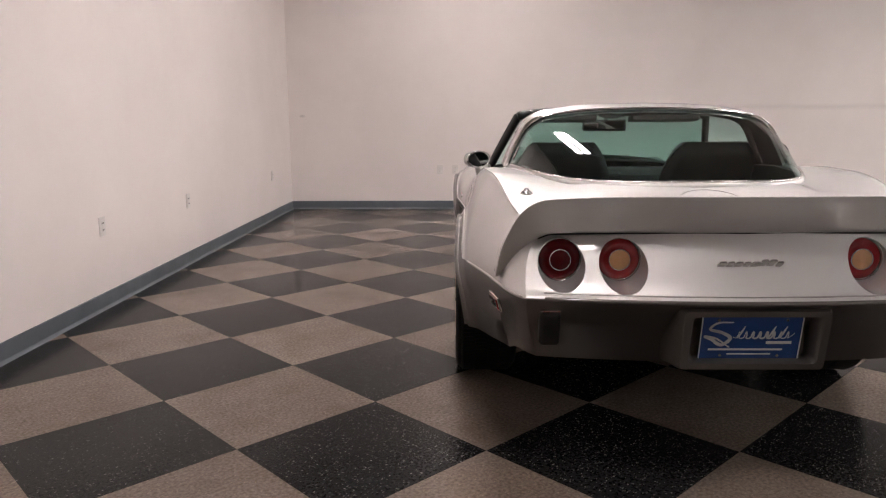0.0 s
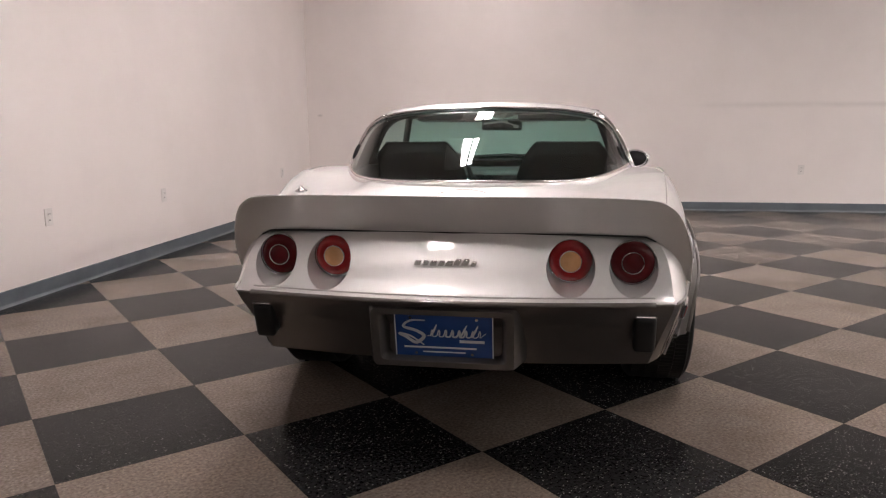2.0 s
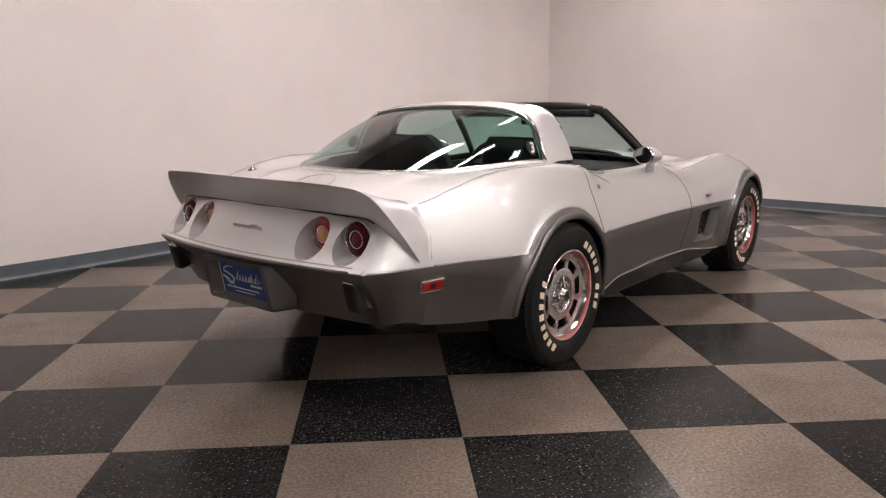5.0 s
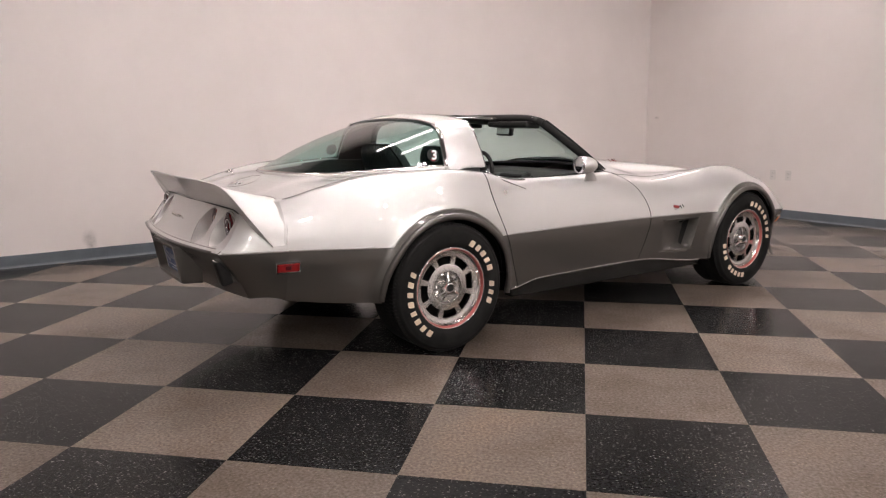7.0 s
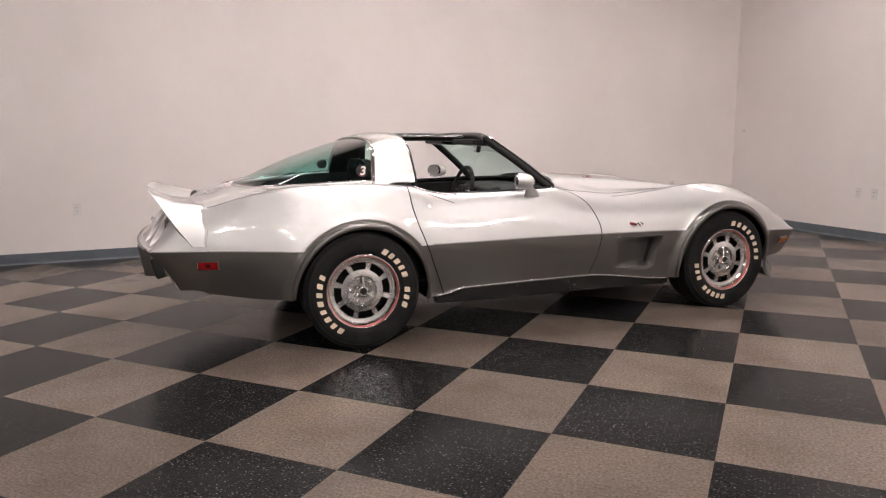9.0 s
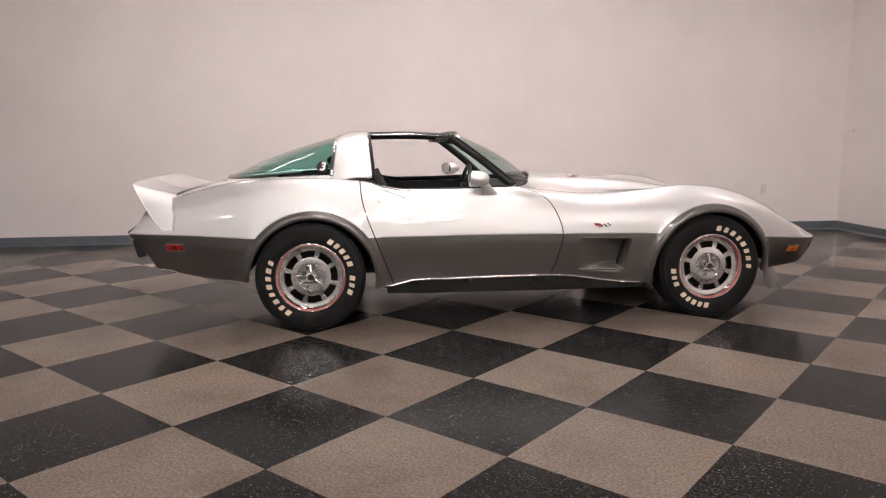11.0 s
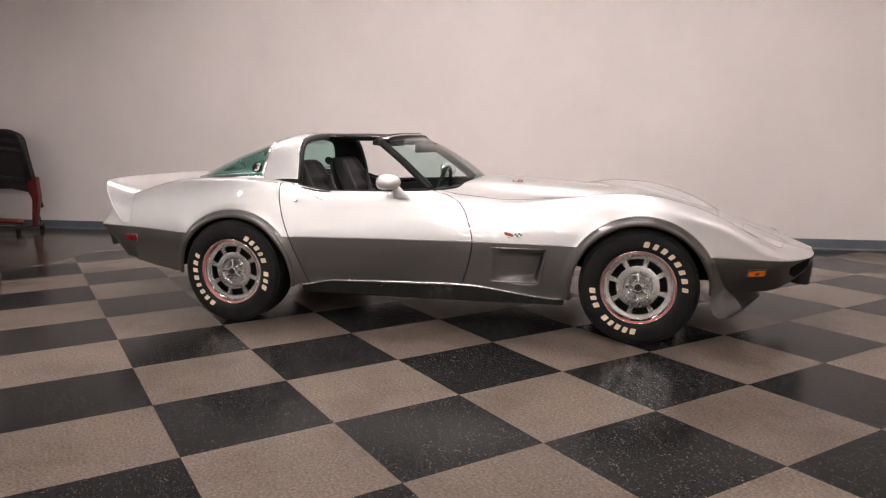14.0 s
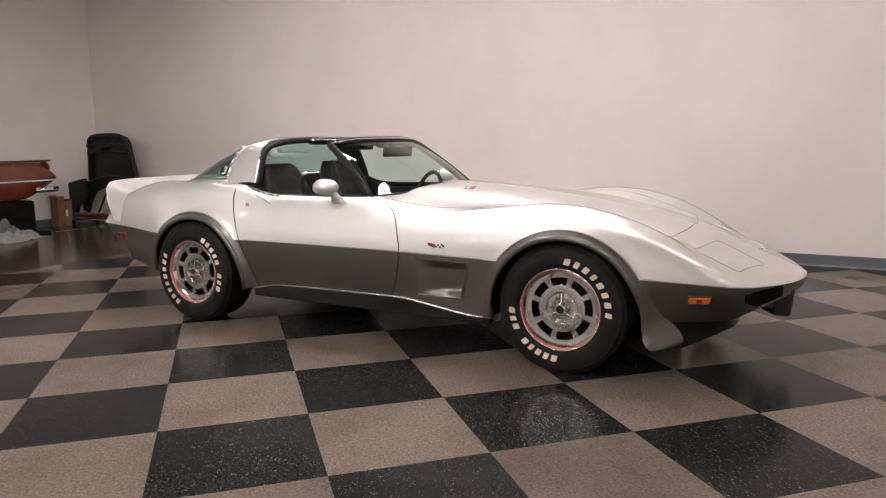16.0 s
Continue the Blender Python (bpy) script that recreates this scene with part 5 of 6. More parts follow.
# door furniture
for s in (1, -1):
    part("door_lock", rod((.42, s * (skin_y(.42, .772) - .004), .772), (.42, s * (skin_y(.42, .772) + .007), .775), .012, 16), ALLOY, car)
    pts = [(x, s * (float(key(RIM_Y, x)) + .028), float(key(CREST_Z, x)) + .006) for x in np.linspace(.36, .62, 14)]
    crease = [(x, s * (skin_y(x, z) + .0006), z) for x, z in zip(np.linspace(.43, .585, 12), np.linspace(.838, .780, 12))]
    part("handle_edge", sweep(crease, .0022, 6), DULL, car, "thin bright edge below the door handle", smooth=True)
    part("door_handle", sweep(pts, .0075, 8, flat=1.6), CHROME, car, "flush chrome door handle", smooth=True)
    pts = [(x, s * float(key(RIM_Y, x)), float(key(CREST_Z, x)) + .010) for x in np.linspace(.36, 1.25, 30)]
    part("window_seal", sweep(pts, .008, 8), BLACK, car, smooth=True)
    # mirror: bullet shell, glass, stem
    c = Matrix.Translation((1.016, s * .748, .893)) @ pose(0, 0, 0, 0, 2, 21 * s) @ Matrix.Diagonal((.82, 1, .93, 1))
    prof = [(.0, .098), (.018, .096), (.034, .086), (.047, .066), (.0555, .036), (.058, 0), (.0575, -.022), (.055, -.036), (.052, -.040), (.049, -.032), (.0, -.030)]
    bm = lathe(prof, 32, "X")
    bmesh.ops.transform(bm, matrix=c @ Matrix.Diagonal((1, 1.28, .92, 1)), verts=bm.verts)
    mirror = part("door_mirror", bm, SILVER, car, "silver bullet-shaped door mirror", smooth=True)
    bm = lathe([(.0, -.0335), (.050, -.0335)], 32, "X")
    bmesh.ops.transform(bm, matrix=c @ Matrix.Diagonal((1, 1.28, .92, 1)), verts=bm.verts)
    part("mirror_glass", bm, MIRROR, mirror, "mirror glass")
    bm = lathe([(.0515, -.034), (.053, -.044), (.0565, -.040), (.0575, -.026)], 32, "X")
    bmesh.ops.transform(bm, matrix=c @ Matrix.Diagonal((1, 1.28, .92, 1)), verts=bm.verts)
    part("mirror_rim", bm, CHROME, mirror, "chrome mirror rim", smooth=True)
    bm = bmesh.new()
    lo = [bm.verts.new((1.100 + .054 * math.cos(t), s * (.728 + .020 * math.sin(t)), .795)) for t in np.linspace(0, 2 * math.pi, 20, False)]
    md = [bm.verts.new((1.085 + .036 * math.cos(t), s * (.738 + .018 * math.sin(t)), .832)) for t in np.linspace(0, 2 * math.pi, 20, False)]
    hi = [bm.verts.new((1.060 + .028 * math.cos(t), s * (.746 + .016 * math.sin(t)), .872)) for t in np.linspace(0, 2 * math.pi, 20, False)]
    for a, b in ((lo, md), (md, hi)):
        for j in range(20):
            bm.faces.new((a[j], a[(j + 1) % 20], b[(j + 1) % 20], b[j]))
    bmesh.ops.recalc_face_normals(bm, faces=bm.faces)
    part("mirror_stem", bm, SILVER, mirror, smooth=True)
    # scoop frame behind the front wheel
    for a, b in (((1.66, .522), (1.99, .522)), ((1.99, .522), (1.945, .322)), ((1.945, .322), (1.66, .318))):
        pts = [(a[0] + (b[0] - a[0]) * t, s * (skin_y(a[0] + (b[0] - a[0]) * t, a[1] + (b[1] - a[1]) * t) + .001), a[1] + (b[1] - a[1]) * t) for t in np.linspace(0, 1, 12)]
        part("scoop_edge", sweep(pts, .0055, 6), CHARCOAL, car, smooth=True)
    # black sheet set into the scoop for the shade of its mouth
    wall_ = np.array([[(1.963 - (.52 - z) * .28 - .004 * d, s * (skin_y(1.95, z) - .052 - .045 * d), z) for d in np.linspace(0, 1, 5)] for z in np.linspace(.338, .500, 9)])
    Skin.grid(wall_, None, (-1, 0, 0)).object("scoop_mouth", [BLACK], car, "black sheet in place of the shaded mouth of the side scoop", lip=0)
    # roof latches
    for x, mat in ((.50, CHROME), (.88, CHROME)):
        part("roof_latch", box(.034, .016, .012, Matrix.Translation((x, s * .088, float(np.interp(x, bar[:, 0], bar[:, 2])) + .012)), .003), mat, car, "chrome roof latch")
    # skirt ahead of the front wheel
    vv, uu = np.linspace(0, 1, 22), np.linspace(0, 1, 12)
    za = key([(0, .475), (.9, .185), (1, .166)], vv)
    xa, xb = key([(0, 2.884), (.55, 2.884), (.85, 2.897), (1, 2.93)], vv), key([(0, 2.893), (.25, 2.925), (.5, 2.97), (.72, 3.04), (.88, 3.06), (1, 3.03)], vv)
    rows_ = []
    for i in range(22):
        x = xa[i] + (xb[i] - xa[i]) * uu
        rear_y = float(key(HALF, 2.885)) + key([(0, .020), (.4, .006), (.7, -.006), (1, .004)], vv[i])
        front_y = skin_y(float(xb[i]), max(float(za[i]), .285)) + key([(0, .005), (.5, .007), (.8, .035), (1, .05)], vv[i])
        y = rear_y + (front_y - rear_y) * uu ** 1.5
        rows_.append(np.stack([x, y * s, za[i] + .006 * uu], -1))
    Skin.grid(np.array(rows_), None, (.3, s, 0)).object("air_dam", [CHARCOAL], car, "charcoal flared air dam ahead of the wheel", lip=.012)
    lo_ = spline(np.array([(2.975, .752, .163), (3.03, .690, .151), (3.10, .575, .149), (3.17, .445, .155), (3.25, .315, .166), (3.315, .19, .177), (3.32, 0, .18)]), 6)
    hi_ = spline(np.array([(2.94, .69, .262), (2.98, .60, .268), (3.04, .47, .272), (3.11, .36, .276), (3.20, .26, .285), (3.25, .18, .29), (3.255, 0, .29)]), 6)
    kk = np.linspace(0, 1, 6)[:, None, None]
    strip = hi_[None] * (1 - kk) + lo_[None] * kk
    strip[..., 0] = 2.97 + (strip[..., 0] - 2.97) * .80 - .012 * np.sin(np.pi * kk[..., 0])
    strip[..., 1] *= s
    # the lip is charcoal; black puts the shade below the nose into its colour
    Skin.grid(strip, None, (.7, s * .7, 0)).object("chin_spoiler", [BLACK], car, "charcoal chin spoiler lip, coloured black for its shade", lip=.010)
    # headlamp door outline
    loop = [(3.060, .555), (3.130, .165), (3.372, .245), (3.278, .515)]
    ring = []
    for i in range(4):
        a, b = loop[i], loop[(i + 1) % 4]
        for t in np.linspace(.06, .94, 10):
            x, y = a[0] + (b[0] - a[0]) * t, a[1] + (b[1] - a[1]) * t
            ring.append((x, s * y, skin_z(x, y) - .0006))
    part("headlamp_door_gap", sweep(ring, .0015, 6, closed=True), BLACK, car, "thin gap round the headlamp lid")
    # bumper blocks, and dark sheets on the skin for the shaded grille recesses
    m = Matrix.Translation((3.398, s * .205, .360)) @ pose(0, 0, 0, 0, 8, -30 * s)
    block = soft_edges(part("bumper_block", box(.115, .17, .124, m, .014, 3), CHARCOAL, car, "charcoal bumper block"))
    soft_edges(part("bumper_pad", box(.096, .205, .152, m @ Matrix.Translation((.034, 0, -.016)), .020, 3), BLACK, block, "black rubber pad"))
    gx, gz = np.linspace(3.315, 3.465, 14), np.linspace(0, 1, 8)
    cell = np.array([[(x, s * (skin_y(x, z0 + (z1 - z0) * k) + .003), z0 + (z1 - z0) * k) for k in gz]
                     for x, z0, z1 in zip(gx, np.interp(gx, (3.315, 3.36, 3.465), (.385, .352, .385)), np.interp(gx, (3.315, 3.36, 3.465), (.425, .440, .448)))])
    Skin.grid(cell, None, (.6, s, 0)).object("grille_opening", [UNDER], car, "dark sheet on the nose in place of the shaded grille recess", lip=0)
ribbon([(0, -.35), (.0, 0), (0, .35)], .02, Matrix.Translation((1.50, 0, .885)), BLACK, car, "wiper_slot", 0)

# decals on the rear side windows
for side_turn, y in ((0, -.600), (180, .600)):
    dm = Matrix.Translation((.075, y, .972)) @ pose(0, 0, 0, 0, 0, side_turn) @ pose(0, 0, 0, 90, 0, 0) @ pose(0, 0, 0, -22, 0, 0)
    decal = part("window_decal", lathe([(.0, .001), (.036, .001), (.0365, 0)], 28, "Z"), BLACK, car, "round black decal with a white and red numeral")
    decal.matrix_local = dm
    for nm, mat, dx, size in (("numeral_shadow", RED_PAINT, -.004, .078), ("numeral", WHITE, 0, .072)):
        letters(nm, "3", size, mat, decal, Matrix.Translation((dx, dx, .002 + (.001 if dx == 0 else 0))), .25, .0006)

# ---- cabin ----
part("cabin_floor", box(1.75, 1.30, .03, Matrix.Translation((.62, 0, .32)), .01), CARPET, car)
part("bulkhead", prism([(-.60, .70), (.16, .66), (.26, .33), (.30, .33), (.20, .69), (-.60, .73)], 1.16, Matrix(((1, 0, 0, 0), (0, 0, 1, -.58), (0, 1, 0, 0), (0, 0, 0, 1))), 0), CARPET, car, "black carpeted rear deck")
part("tunnel", box(1.20, .22, .26, Matrix.Translation((.95, 0, .44)), .05, 3), VINYL, car, "black centre console")
for s in (1, -1):
    part("door_card", prism([(.36, .34), (1.40, .34), (1.38, .80), (1.2, .815), (.62, .80), (.42, .845), (.32, .86)], .05,
                            Matrix(((1, 0, 0, 0), (0, 0, s, s * .60), (0, 1, 0, 0), (0, 0, 0, 1))), .012), VINYL, car, "black padded door panel")
    part("armrest", box(.42, .07, .06, Matrix.Translation((.80, s * .585, .66)), .02, 3), VINYL, car)
    part("quarter_trim", prism([(-.52, .74), (.30, .70), (.34, .90), (.05, .91), (-.3, .885)], .03, Matrix(((1, 0, 0, 0), (0, 0, s, s * .545), (0, 1, 0, 0), (0, 0, 0, 1))), 0), BLACK, car)
# dashboard
dash = prism([(1.46, .50), (1.24, .52), (1.18, .60), (1.165, .74), (1.185, .785), (1.25, .808), (1.40, .822), (1.46, .805)], 1.24, Matrix(((1, 0, 0, 0), (0, 0, 1, -.62), (0, 1, 0, 0), (0, 0, 0, 1))), .02)
dash_ob = soft_edges(part("dashboard", dash, VINYL, car, "black padded dashboard"))
part("centre_console", box(.10, .24, .34, Matrix.Translation((1.17, 0, .64)) @ pose(0, 0, 0, 0, -14, 0), .02), BLACK, dash_ob)
for y in (.22, .50):
    part("gauge_pod", lathe([(.0, -.02), (.055, -.02), (.062, -.035), (.068, .0), (.068, .10)], 28, "X"), BLACK, dash_ob).location = (1.165, y, .725)
for i, y in enumerate((-.06, 0, .06)):
    part("small_gauge", lathe([(.0, -.012), (.02, -.012), (.024, -.018), (.026, .0)], 20, "X"), CHROME, dash_ob).location = (1.135, y, .76)
wheel_m = Matrix.Translation((1.085, .37, .760)) @ pose(0, 0, 0, 0, 104, 0)
ring = [wheel_m @ Vector((.175 * math.cos(t), .175 * math.sin(t), 0)) for t in np.linspace(0, 2 * math.pi, 48, False)]
steer = part("steering_wheel", sweep(ring, .0145, 10, closed=True), VINYL, car, "black three-spoke steering wheel", smooth=True)
for a in (0, 180, 270):
    t = radians(a + 90)
    part("spoke", rod(wheel_m @ Vector((.03 * math.cos(t), .03 * math.sin(t), .005)), wheel_m @ Vector((.17 * math.cos(t), .17 * math.sin(t), 0)), .012, 8), ALLOY, steer)
part("horn_cap", rod(wheel_m @ Vector((0, 0, -.02)), wheel_m @ Vector((0, 0, .03)), .042, 24), VINYL, steer)
part("column", rod(wheel_m @ Vector((0, 0, .02)), wheel_m @ Vector((0, 0, .28)), .03, 16), BLACK, steer)


def seat(y):
    sm = Matrix.Translation((.695, y, .395))
    cush = part("seat", box(.50, .50, .15, sm @ Matrix.Translation((.10, 0, .02)) @ pose(0, 0, 0, 0, -8, 0), .05, 4), VINYL, car, "black leather bucket seat")
    soft_edges(cush, 60)
    bm_ = sm @ Matrix.Translation((-.15, 0, .02)) @ pose(0, 0, 0, 0, -25, 0)
    # backrest: rounded outline, thick at the sides
    nu, nv = 22, 30
    front_, back_ = [], []
    for i in range(nv):
        v_ = i / (nv - 1)
        h = .655 * v_
        wide = .262 * (1 - .10 * v_) * math.sqrt(1 - .62 * max(0, (v_ - .55) / .45) ** 2.4)
        rf, rb = [], []
        for j in range(nu):
            u_ = -1 + 2 * j / (nu - 1)
            bol = .045 * min(1, max(0, (abs(u_) - .45) / .3)) * (1 - .5 * v_)
            cap = math.sqrt(max(0, 1 - abs(u_) ** 6)) * math.sqrt(max(0, 1 - max(0, (v_ - .88) / .12) ** 2))
            pl = .006 * math.sin(v_ * 34) * (abs(u_) < .45) * (v_ < .8)
            rf.append((.005 + (.055 + bol + pl) * cap, u_ * wide, h))
            rb.append((-.005 - (.045 + .01 * v_) * cap, u_ * wide, h))
        front_.append(rf)
        back_.append(rb)
    A, Bk = np.array(front_), np.array(back_)
    sk = Skin.grid(A, None, (1, 0, 0)).plus(Skin.grid(Bk, None, (-1, 0, 0)))
    ob = sk.object("backrest", [VINYL], car, "black leather seat back with pleated centre", lip=0)
    ob.matrix_local = bm_
    part("seat_emblem", box(.004, .06, .022, Matrix.Translation((-.052, 0, .47)), .001), ALLOY, ob)
    part("seat_belt", sweep([(.09, .15, .5), (.10, .02, .25), (.10, -.12, .05)], .004, 6, flat=5), BLACK, ob)


seat(.36)
seat(-.36)
soft_edges(part("rear_view_mirror", box(.03, .25, .066, Matrix.Translation((1.055, .01, 1.083)) @ pose(0, 0, 0, 0, 0, -18) @ pose(0, 0, 0, 0, 8, 0), .013, 3), BLACK, car, "black rear-view mirror"))
mm = Matrix.Translation((1.055, .01, 1.083)) @ pose(0, 0, 0, 0, 0, -18) @ pose(0, 0, 0, 0, 8, 0) @ Matrix.Translation((-.0155, 0, 0))
part("cabin_mirror_glass", box(.003, .222, .046, mm, .001), MIRROR, car, "rear-view mirror glass")
part("mirror_bracket", rod((1.055, .01, 1.10), (1.02, 0, 1.135), .008, 8), CHROME, car)
for s in (1, -1):
    clip_m = Matrix.Translation((.915, s * .468, 1.158)) @ pose(0, 0, 0, s * -12, 4, 0)
    part("header_plate", box(.055, .062, .010, clip_m, .003), CHROME, car, "chrome catch plate on the windscreen header")
    part("sun_visor", box(.11, .37, .034, Matrix.Translation((.880, s * .28, 1.122)) @ pose(0, 0, 0, 0, 6, 0), .010, 3), BLACK, car, "black padded sun visor")


# ---- stored things behind the car ----
def room_thing(name, u, n, turn_deg=0.0, **tags):
    return empty(name, ROOM @ Matrix.Translation((u, n, 0)) @ pose(0, 0, 0, 0, 0, turn_deg), **tags)


clip = room_thing("car_front_clip", -4.41, 3.62, 0, label="black underside of a red car front clip on a wheeled rack", category="car part")
out = []
for t in np.linspace(0, math.pi, 22):
    c_, s_ = math.cos(t), math.sin(t)
    out.append((.035 + .405 * np.sign(c_) * abs(c_) ** .45, 1.06 + .21 * s_ ** .7))
panel_edge = [(.49, .55), *out, (-.47, .62), (-.90, .60), (-.86, .20), (-.72, .14), (-.62, .30), (-.45, .46), (-.2, .53), (.1, .54), (.36, .50), (.46, .30), (.52, .30)]
cm = Matrix(((1, 0, 0, 0), (0, -.12, 1, .05), (0, 1, 0.12, 0), (0, 0, 0, 1)))
panel = part("clip_panel", prism(panel_edge, .05, cm, .012), BLACK, clip, "black pressed inner panel")
rim_pts = [cm @ Vector((x, z, -.03)) for x, z in [(.47, .62), *out, (-.47, .64)]]
part("flange", sweep(rim_pts, .028, 8), BLACK, clip, smooth=True)
for z, r in ((1.14, .020), (1.03, .03), (.66, .018)):
    part("cross_rib", sweep([cm @ Vector((x, z + .03 * math.cos(x * 5), -.02)) for x in np.linspace(-.42, .42, 12)], r, 8), BLACK, clip, smooth=True)
part("latch_block", box(.10, .05, .12, cm @ Matrix.Translation((.02, 1.08, -.03)), .01), UNDER, clip)
part("red_wing", prism([(.44, .62), (.58, .70), (.60, .45), (.50, .08), (.46, .08), (.50, .40)], .07, Matrix(((1, 0, 0, 0), (0, 0, 1, -.10), (0, 1, 0, 0), (0, 0, 0, 1))), .02), MAROON, clip, "red painted wing edge")
part("wing_inner", prism([(-.90, .55), (-.78, .60), (-.47, .66), (-.46, .42), (-.66, .24), (-.74, .08), (-.84, .10)], .07, Matrix(((1, 0, 0, 0), (0, 0, 1, -.18), (0, 1, 0, 0), (0, 0, 0, 1))), .02), BLACK, clip)
part("bumper_bar", sweep([(x, -.20 - .06 * math.cos(x * 2.6), .14 + .02 * math.cos(x * 3)) for x in np.linspace(-.70, .45, 16)], .035, 8), MAROON, clip, "red lower valance", smooth=True)
part("bumper_strip", sweep([(x, -.26 - .06 * math.cos(x * 2.6), .10) for x in np.linspace(-.66, .40, 16)], .012, 8), ALLOY, clip, smooth=True)
for x in (-.62, .42):
    part("rack_post", rod((x, .10, .06), (x * .55, .16, .58), .014, 8), BLACK, clip)
    part("rack_foot", rod((x, .12, .07), (x, -.30, .07), .016, 8), BLACK, clip)
    for y in (-.28, .10):
        part("caster", rod((x - .012, y, .032), (x + .012, y, .032), .032, 16), UNDER, clip)
part("rack_rail", rod((-.62, -.10, .075), (.42, -.10, .075), .014, 8), BLACK, clip)

# part of an orange-red car body, with a black box for the shadow below
shell = room_thing("car_body_shell", -4.72, 2.63, 0, label="orange-red car body section with a white stripe and chrome bumper", category="car part")
yy = np.linspace(0, -2.6, 24)
prof = [(.30, .47), (.36, .55), (.39, .66), (.37, .74), (.39, .80), (.34, .86), (.36, .905), (.30, .935), (0, .945)]
grid = []
for y in yy:
    k = min(1, .55 + .9 * (-y) ** .6)
    row_ = [(a * (.75 + .25 * k), y - .10 * math.sin(b * 9) * (y == 0), .945 - (.945 - b) * (k if b < .9 else 1)) for a, b in prof]
    grid.append(row_ + [(-a, y_, b) for a, y_, b in row_[-2::-1]])
sk = Skin.grid(np.array(grid), None, (0, 0, 1))
sk.object("body_side", [REDBODY], shell, "orange-red fluted bodywork", lip=.02)
part("body_end", prism([(p[0], p[2]) for p in grid[0]], .03, Matrix(((1, 0, 0, 0), (0, 0, -1, .004), (0, 1, 0, 0), (0, 0, 0, 1))), .0), REDBODY, shell)
part("side_stripe", sweep([(.405, y, .70) for y in yy], .010, 6), WHITE, shell, "thin white side stripe", smooth=True)
part("chrome_bumper", sweep([(.30, .06, .585), (.41, .03, .585), (.43, -.08, .58), (.42, -.26, .575)], .035, 10, flat=.7), CHROME, shell, "chrome bumper end", smooth=True)
part("top_rail", sweep([(.36, y, .945) for y in yy], .014, 8), MAROON, shell, smooth=True)
part("shadow_box", box(.60, 2.3, .44, Matrix.Translation((-.02, -1.35, .225)), .03), UNDER, shell, "black box in place of the shadow under the body")
part("skid", box(.66, 2.4, .03, Matrix.Translation((0, -1.25, .015)), .005), UNDER, shell)

carton = room_thing("cardboard_box", -5.10, 3.17, 8, label="tall brown cardboard box on the concrete floor", category="box")
part("carton_body", box(.13, .13, .42, Matrix.Translation((0, 0, .21)), .004), CARD, carton)
part("carton_flap", box(.12, .060, .004, Matrix.Translation((0, -.088, .428)) @ pose(0, 0, 0, 24, 0, 0)), CARD, carton)
can = room_thing("paint_can", -5.09, 3.30, 0, label="brown metal can with a dark lid", category="can")
part("can_body", lathe([(0, 0.001), (.066, 0), (.066, .36), (0, .36)], 28, "Z"), CARD, can, smooth=False)
part("can_lid", lathe([(0, .375), (.069, .375), (.073, .36), (.069, .35)], 28, "Z"), BLACK, can)
part("can_label", box(.05, .01, .09, Matrix.Translation((.043, -.048, .18)) @ pose(0, 0, 0, 0, 0, 40), .001), PLASTIC, can)


def cloth(u, n, w_, d_, h, mat, name, label, seed):
    ob = room_thing(name, u, n, 20, label=label, category="cloth")
    k = 48
    g = np.zeros((k, k, 3))
    for i in range(k):
        for j in range(k):
            x, y = (i / (k - 1) - .5) * 2, (j / (k - 1) - .5) * 2
            r = min(1, math.hypot(x, y) + .12 * noise.noise(Vector((x * 2 + seed, y * 2, 0))))
            f = noise.noise(Vector((x * 2.3 + seed, y * 2.3, 1.0))) * .5 + abs(noise.noise(Vector((x * 3.2, y * 3.2, seed)))) * .9 - abs(noise.noise(Vector((x * 5, y * 2.5, seed + 4)))) * .35
            g[i, j] = (x * w_, y * d_, .003 + h * max(0, 1 - r ** 2) ** .6 * (.6 + f))
    Skin.grid(g, None, (0, 0, 1)).object("cloth_sheet", [mat], ob, lip=.002)


cloth(-4.28, 2.02, .26, .34, .12, CLOTH, "white_cloth", "crumpled white cloth heap on the concrete floor", 3.0)
cloth(-4.56, 2.02, .24, .46, .27, GREYCLOTH, "grey_cloth", "crumpled grey-green cloth heap on the floor", 9.0)
for i in range(8):
    dash_mark = tagged(part("floor_mark", box(.022, .075, .0008, ROOM @ Matrix.Translation((-4.52 + .006 * i, 2.50 + .125 * i, .0002)) @ pose(0, 0, 0, 0, 0, -6)), YELLOW, None),
                       "worn pale tape dash on brown concrete", "floor marking", kind="structure")


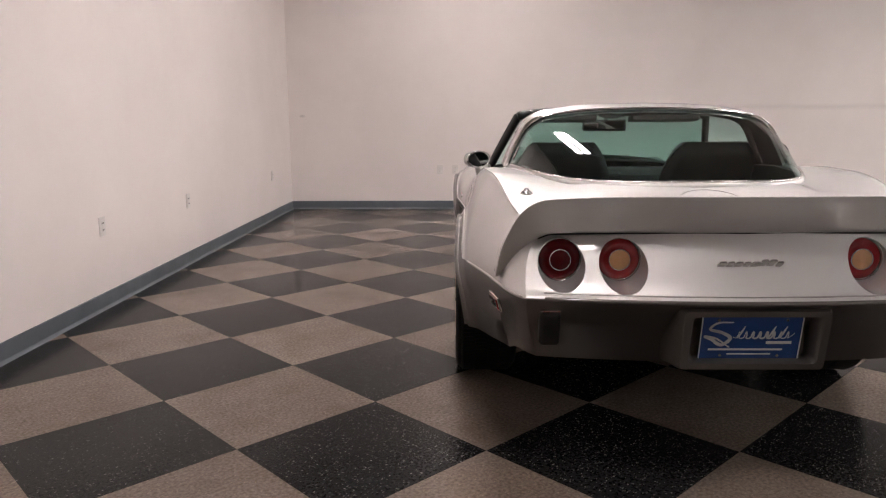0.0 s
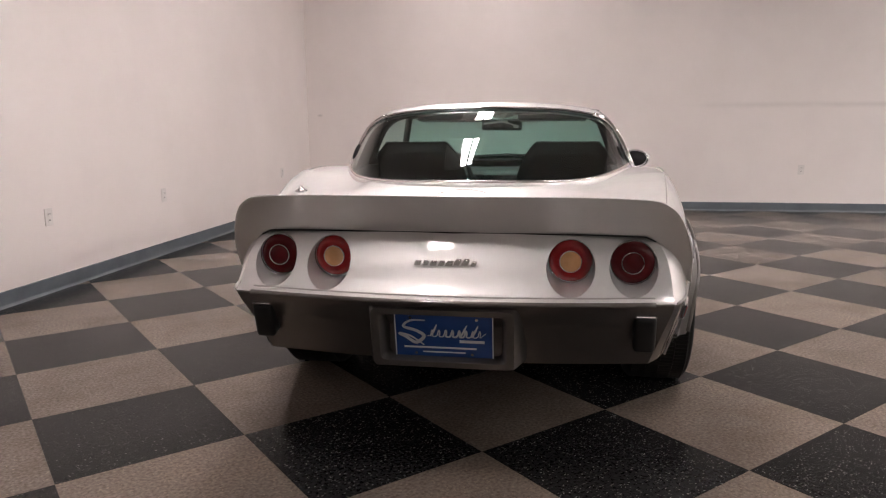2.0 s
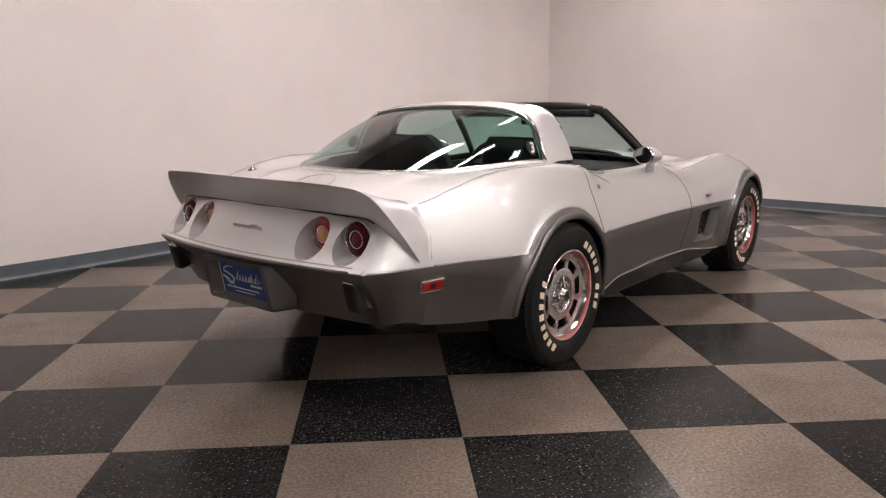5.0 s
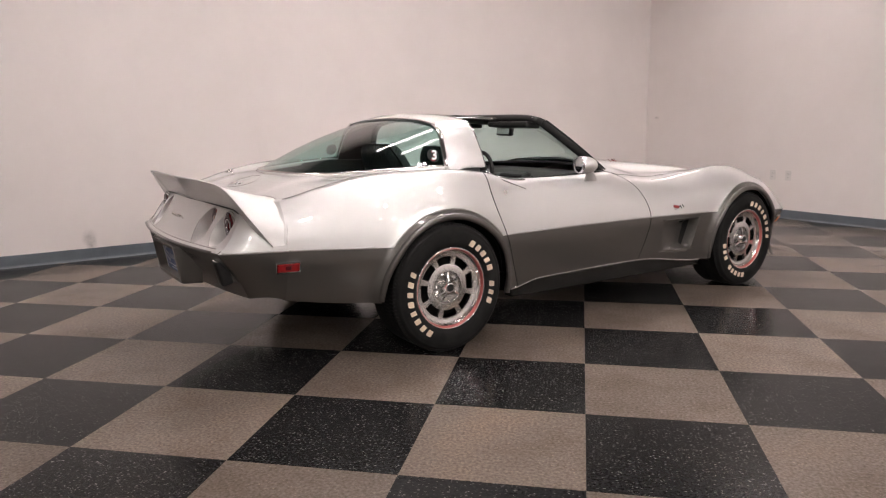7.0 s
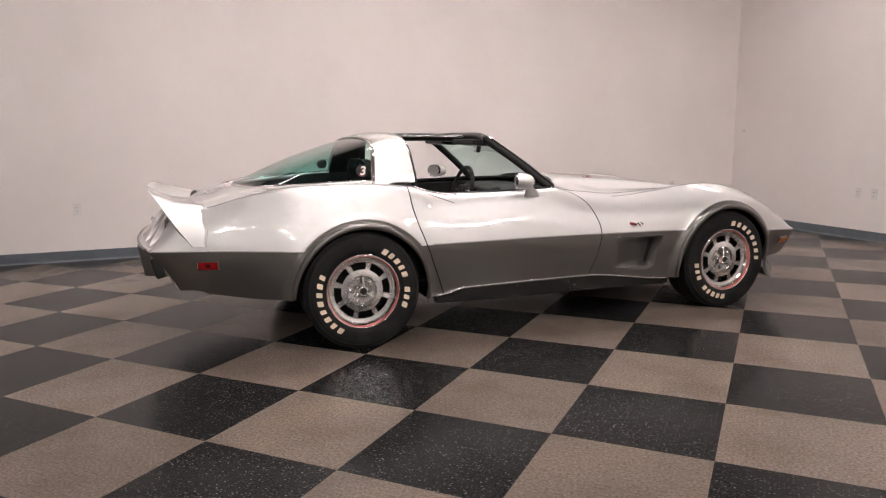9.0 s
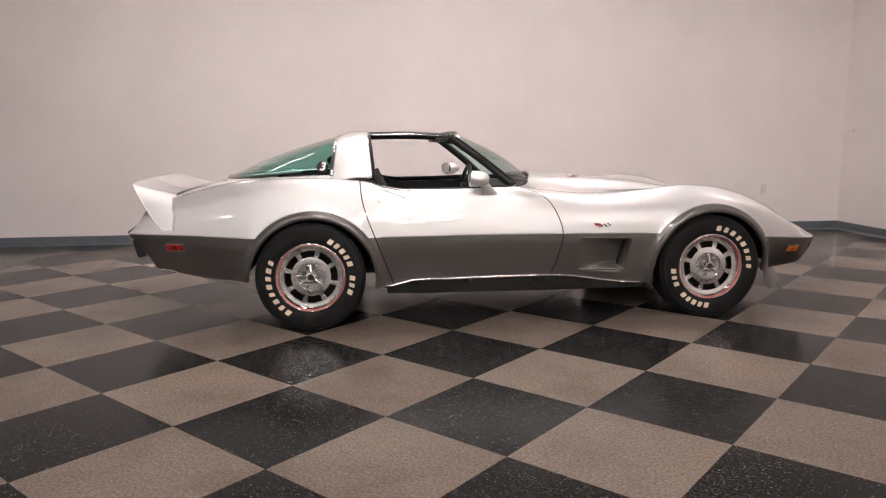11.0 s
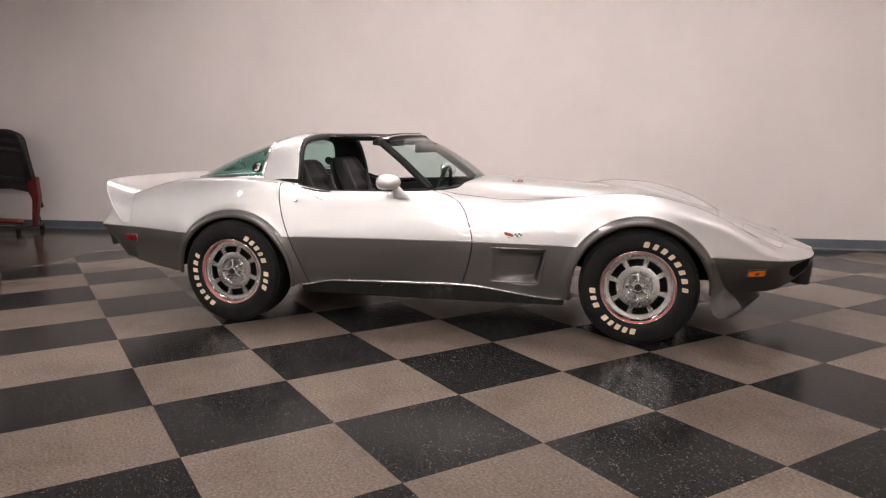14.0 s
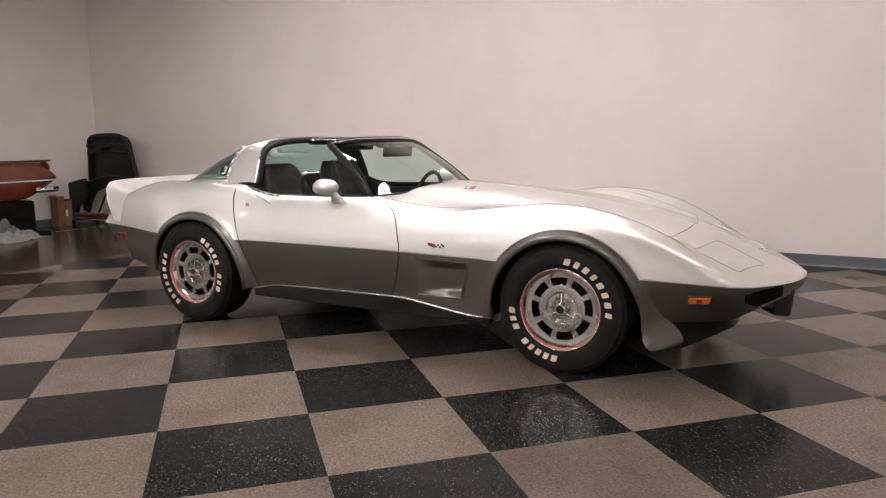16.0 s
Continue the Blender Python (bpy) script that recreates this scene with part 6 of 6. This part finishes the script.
# ---- floor tiles, cut to the room ----
def clip_poly(poly, axis, value, keep_less):
    out = []
    for i, a in enumerate(poly):
        b = poly[(i + 1) % len(poly)]
        da, db = (value - a[axis], value - b[axis]) if keep_less else (a[axis] - value, b[axis] - value)
        if da >= 0:
            out.append(a)
        if (da >= 0) != (db >= 0):
            t = da / (da - db)
            out.append((a[0] + (b[0] - a[0]) * t, a[1] + (b[1] - a[1]) * t))
    return out


def tile_mesh(poly, mat):
    bm = bmesh.new()
    lo = [bm.verts.new((x, y, -0.0035)) for x, y in poly]
    hi = [bm.verts.new((x, y, 0.0)) for x, y in poly]
    bm.faces.new(hi)
    for i in range(len(poly)):
        j = (i + 1) % len(poly)
        bm.faces.new((lo[i], lo[j], hi[j], hi[i]))
    bmesh.ops.recalc_face_normals(bm, faces=bm.faces)
    me = bpy.data.meshes.new("tile")
    bm.to_mesh(me)
    bm.free()
    me.materials.append(mat)
    return me


g = TILE / 2 - 0.0006
square = [(-g, -g), (g, -g), (g, g), (-g, g)]
WHOLE = (tile_mesh(square, TILE_LIGHT), tile_mesh(square, TILE_DARK))
turn = ROOM.to_3x3().inverted()
for i in range(-12, 20):
    for j in range(-16, 16):
        cx, cy = (i + .5) * TILE, (j + .5) * TILE
        pts = [tuple((turn @ Vector((cx + x, cy + y, 0)))[:2]) for x, y in square]
        cutp = pts
        for axis, value, less in ((0, WALL_FRONT - .001, True), (0, TILE_EDGE, False), (1, WALL_LEFT - .001, True), (1, -5.2, False)):
            cutp = clip_poly(cutp, axis, value, less) if len(cutp) > 2 else []
        if len(cutp) < 3:
            continue
        k = (i + j) % 2
        if cutp == pts:
            ob = new("tile", WHOLE[k])
        else:
            back_ = [ROOM.to_3x3() @ Vector((*p, 0)) for p in cutp]
            area = abs(sum(a.x * b.y - b.x * a.y for a, b in zip(back_, back_[1:] + back_[:1]))) / 2
            if area < 0.004:
                continue
            ob = new("tile", tile_mesh([(p.x - cx, p.y - cy) for p in back_], (TILE_LIGHT, TILE_DARK)[k]))
        ob.location = (cx, cy, 0)
        ob.parent = floor
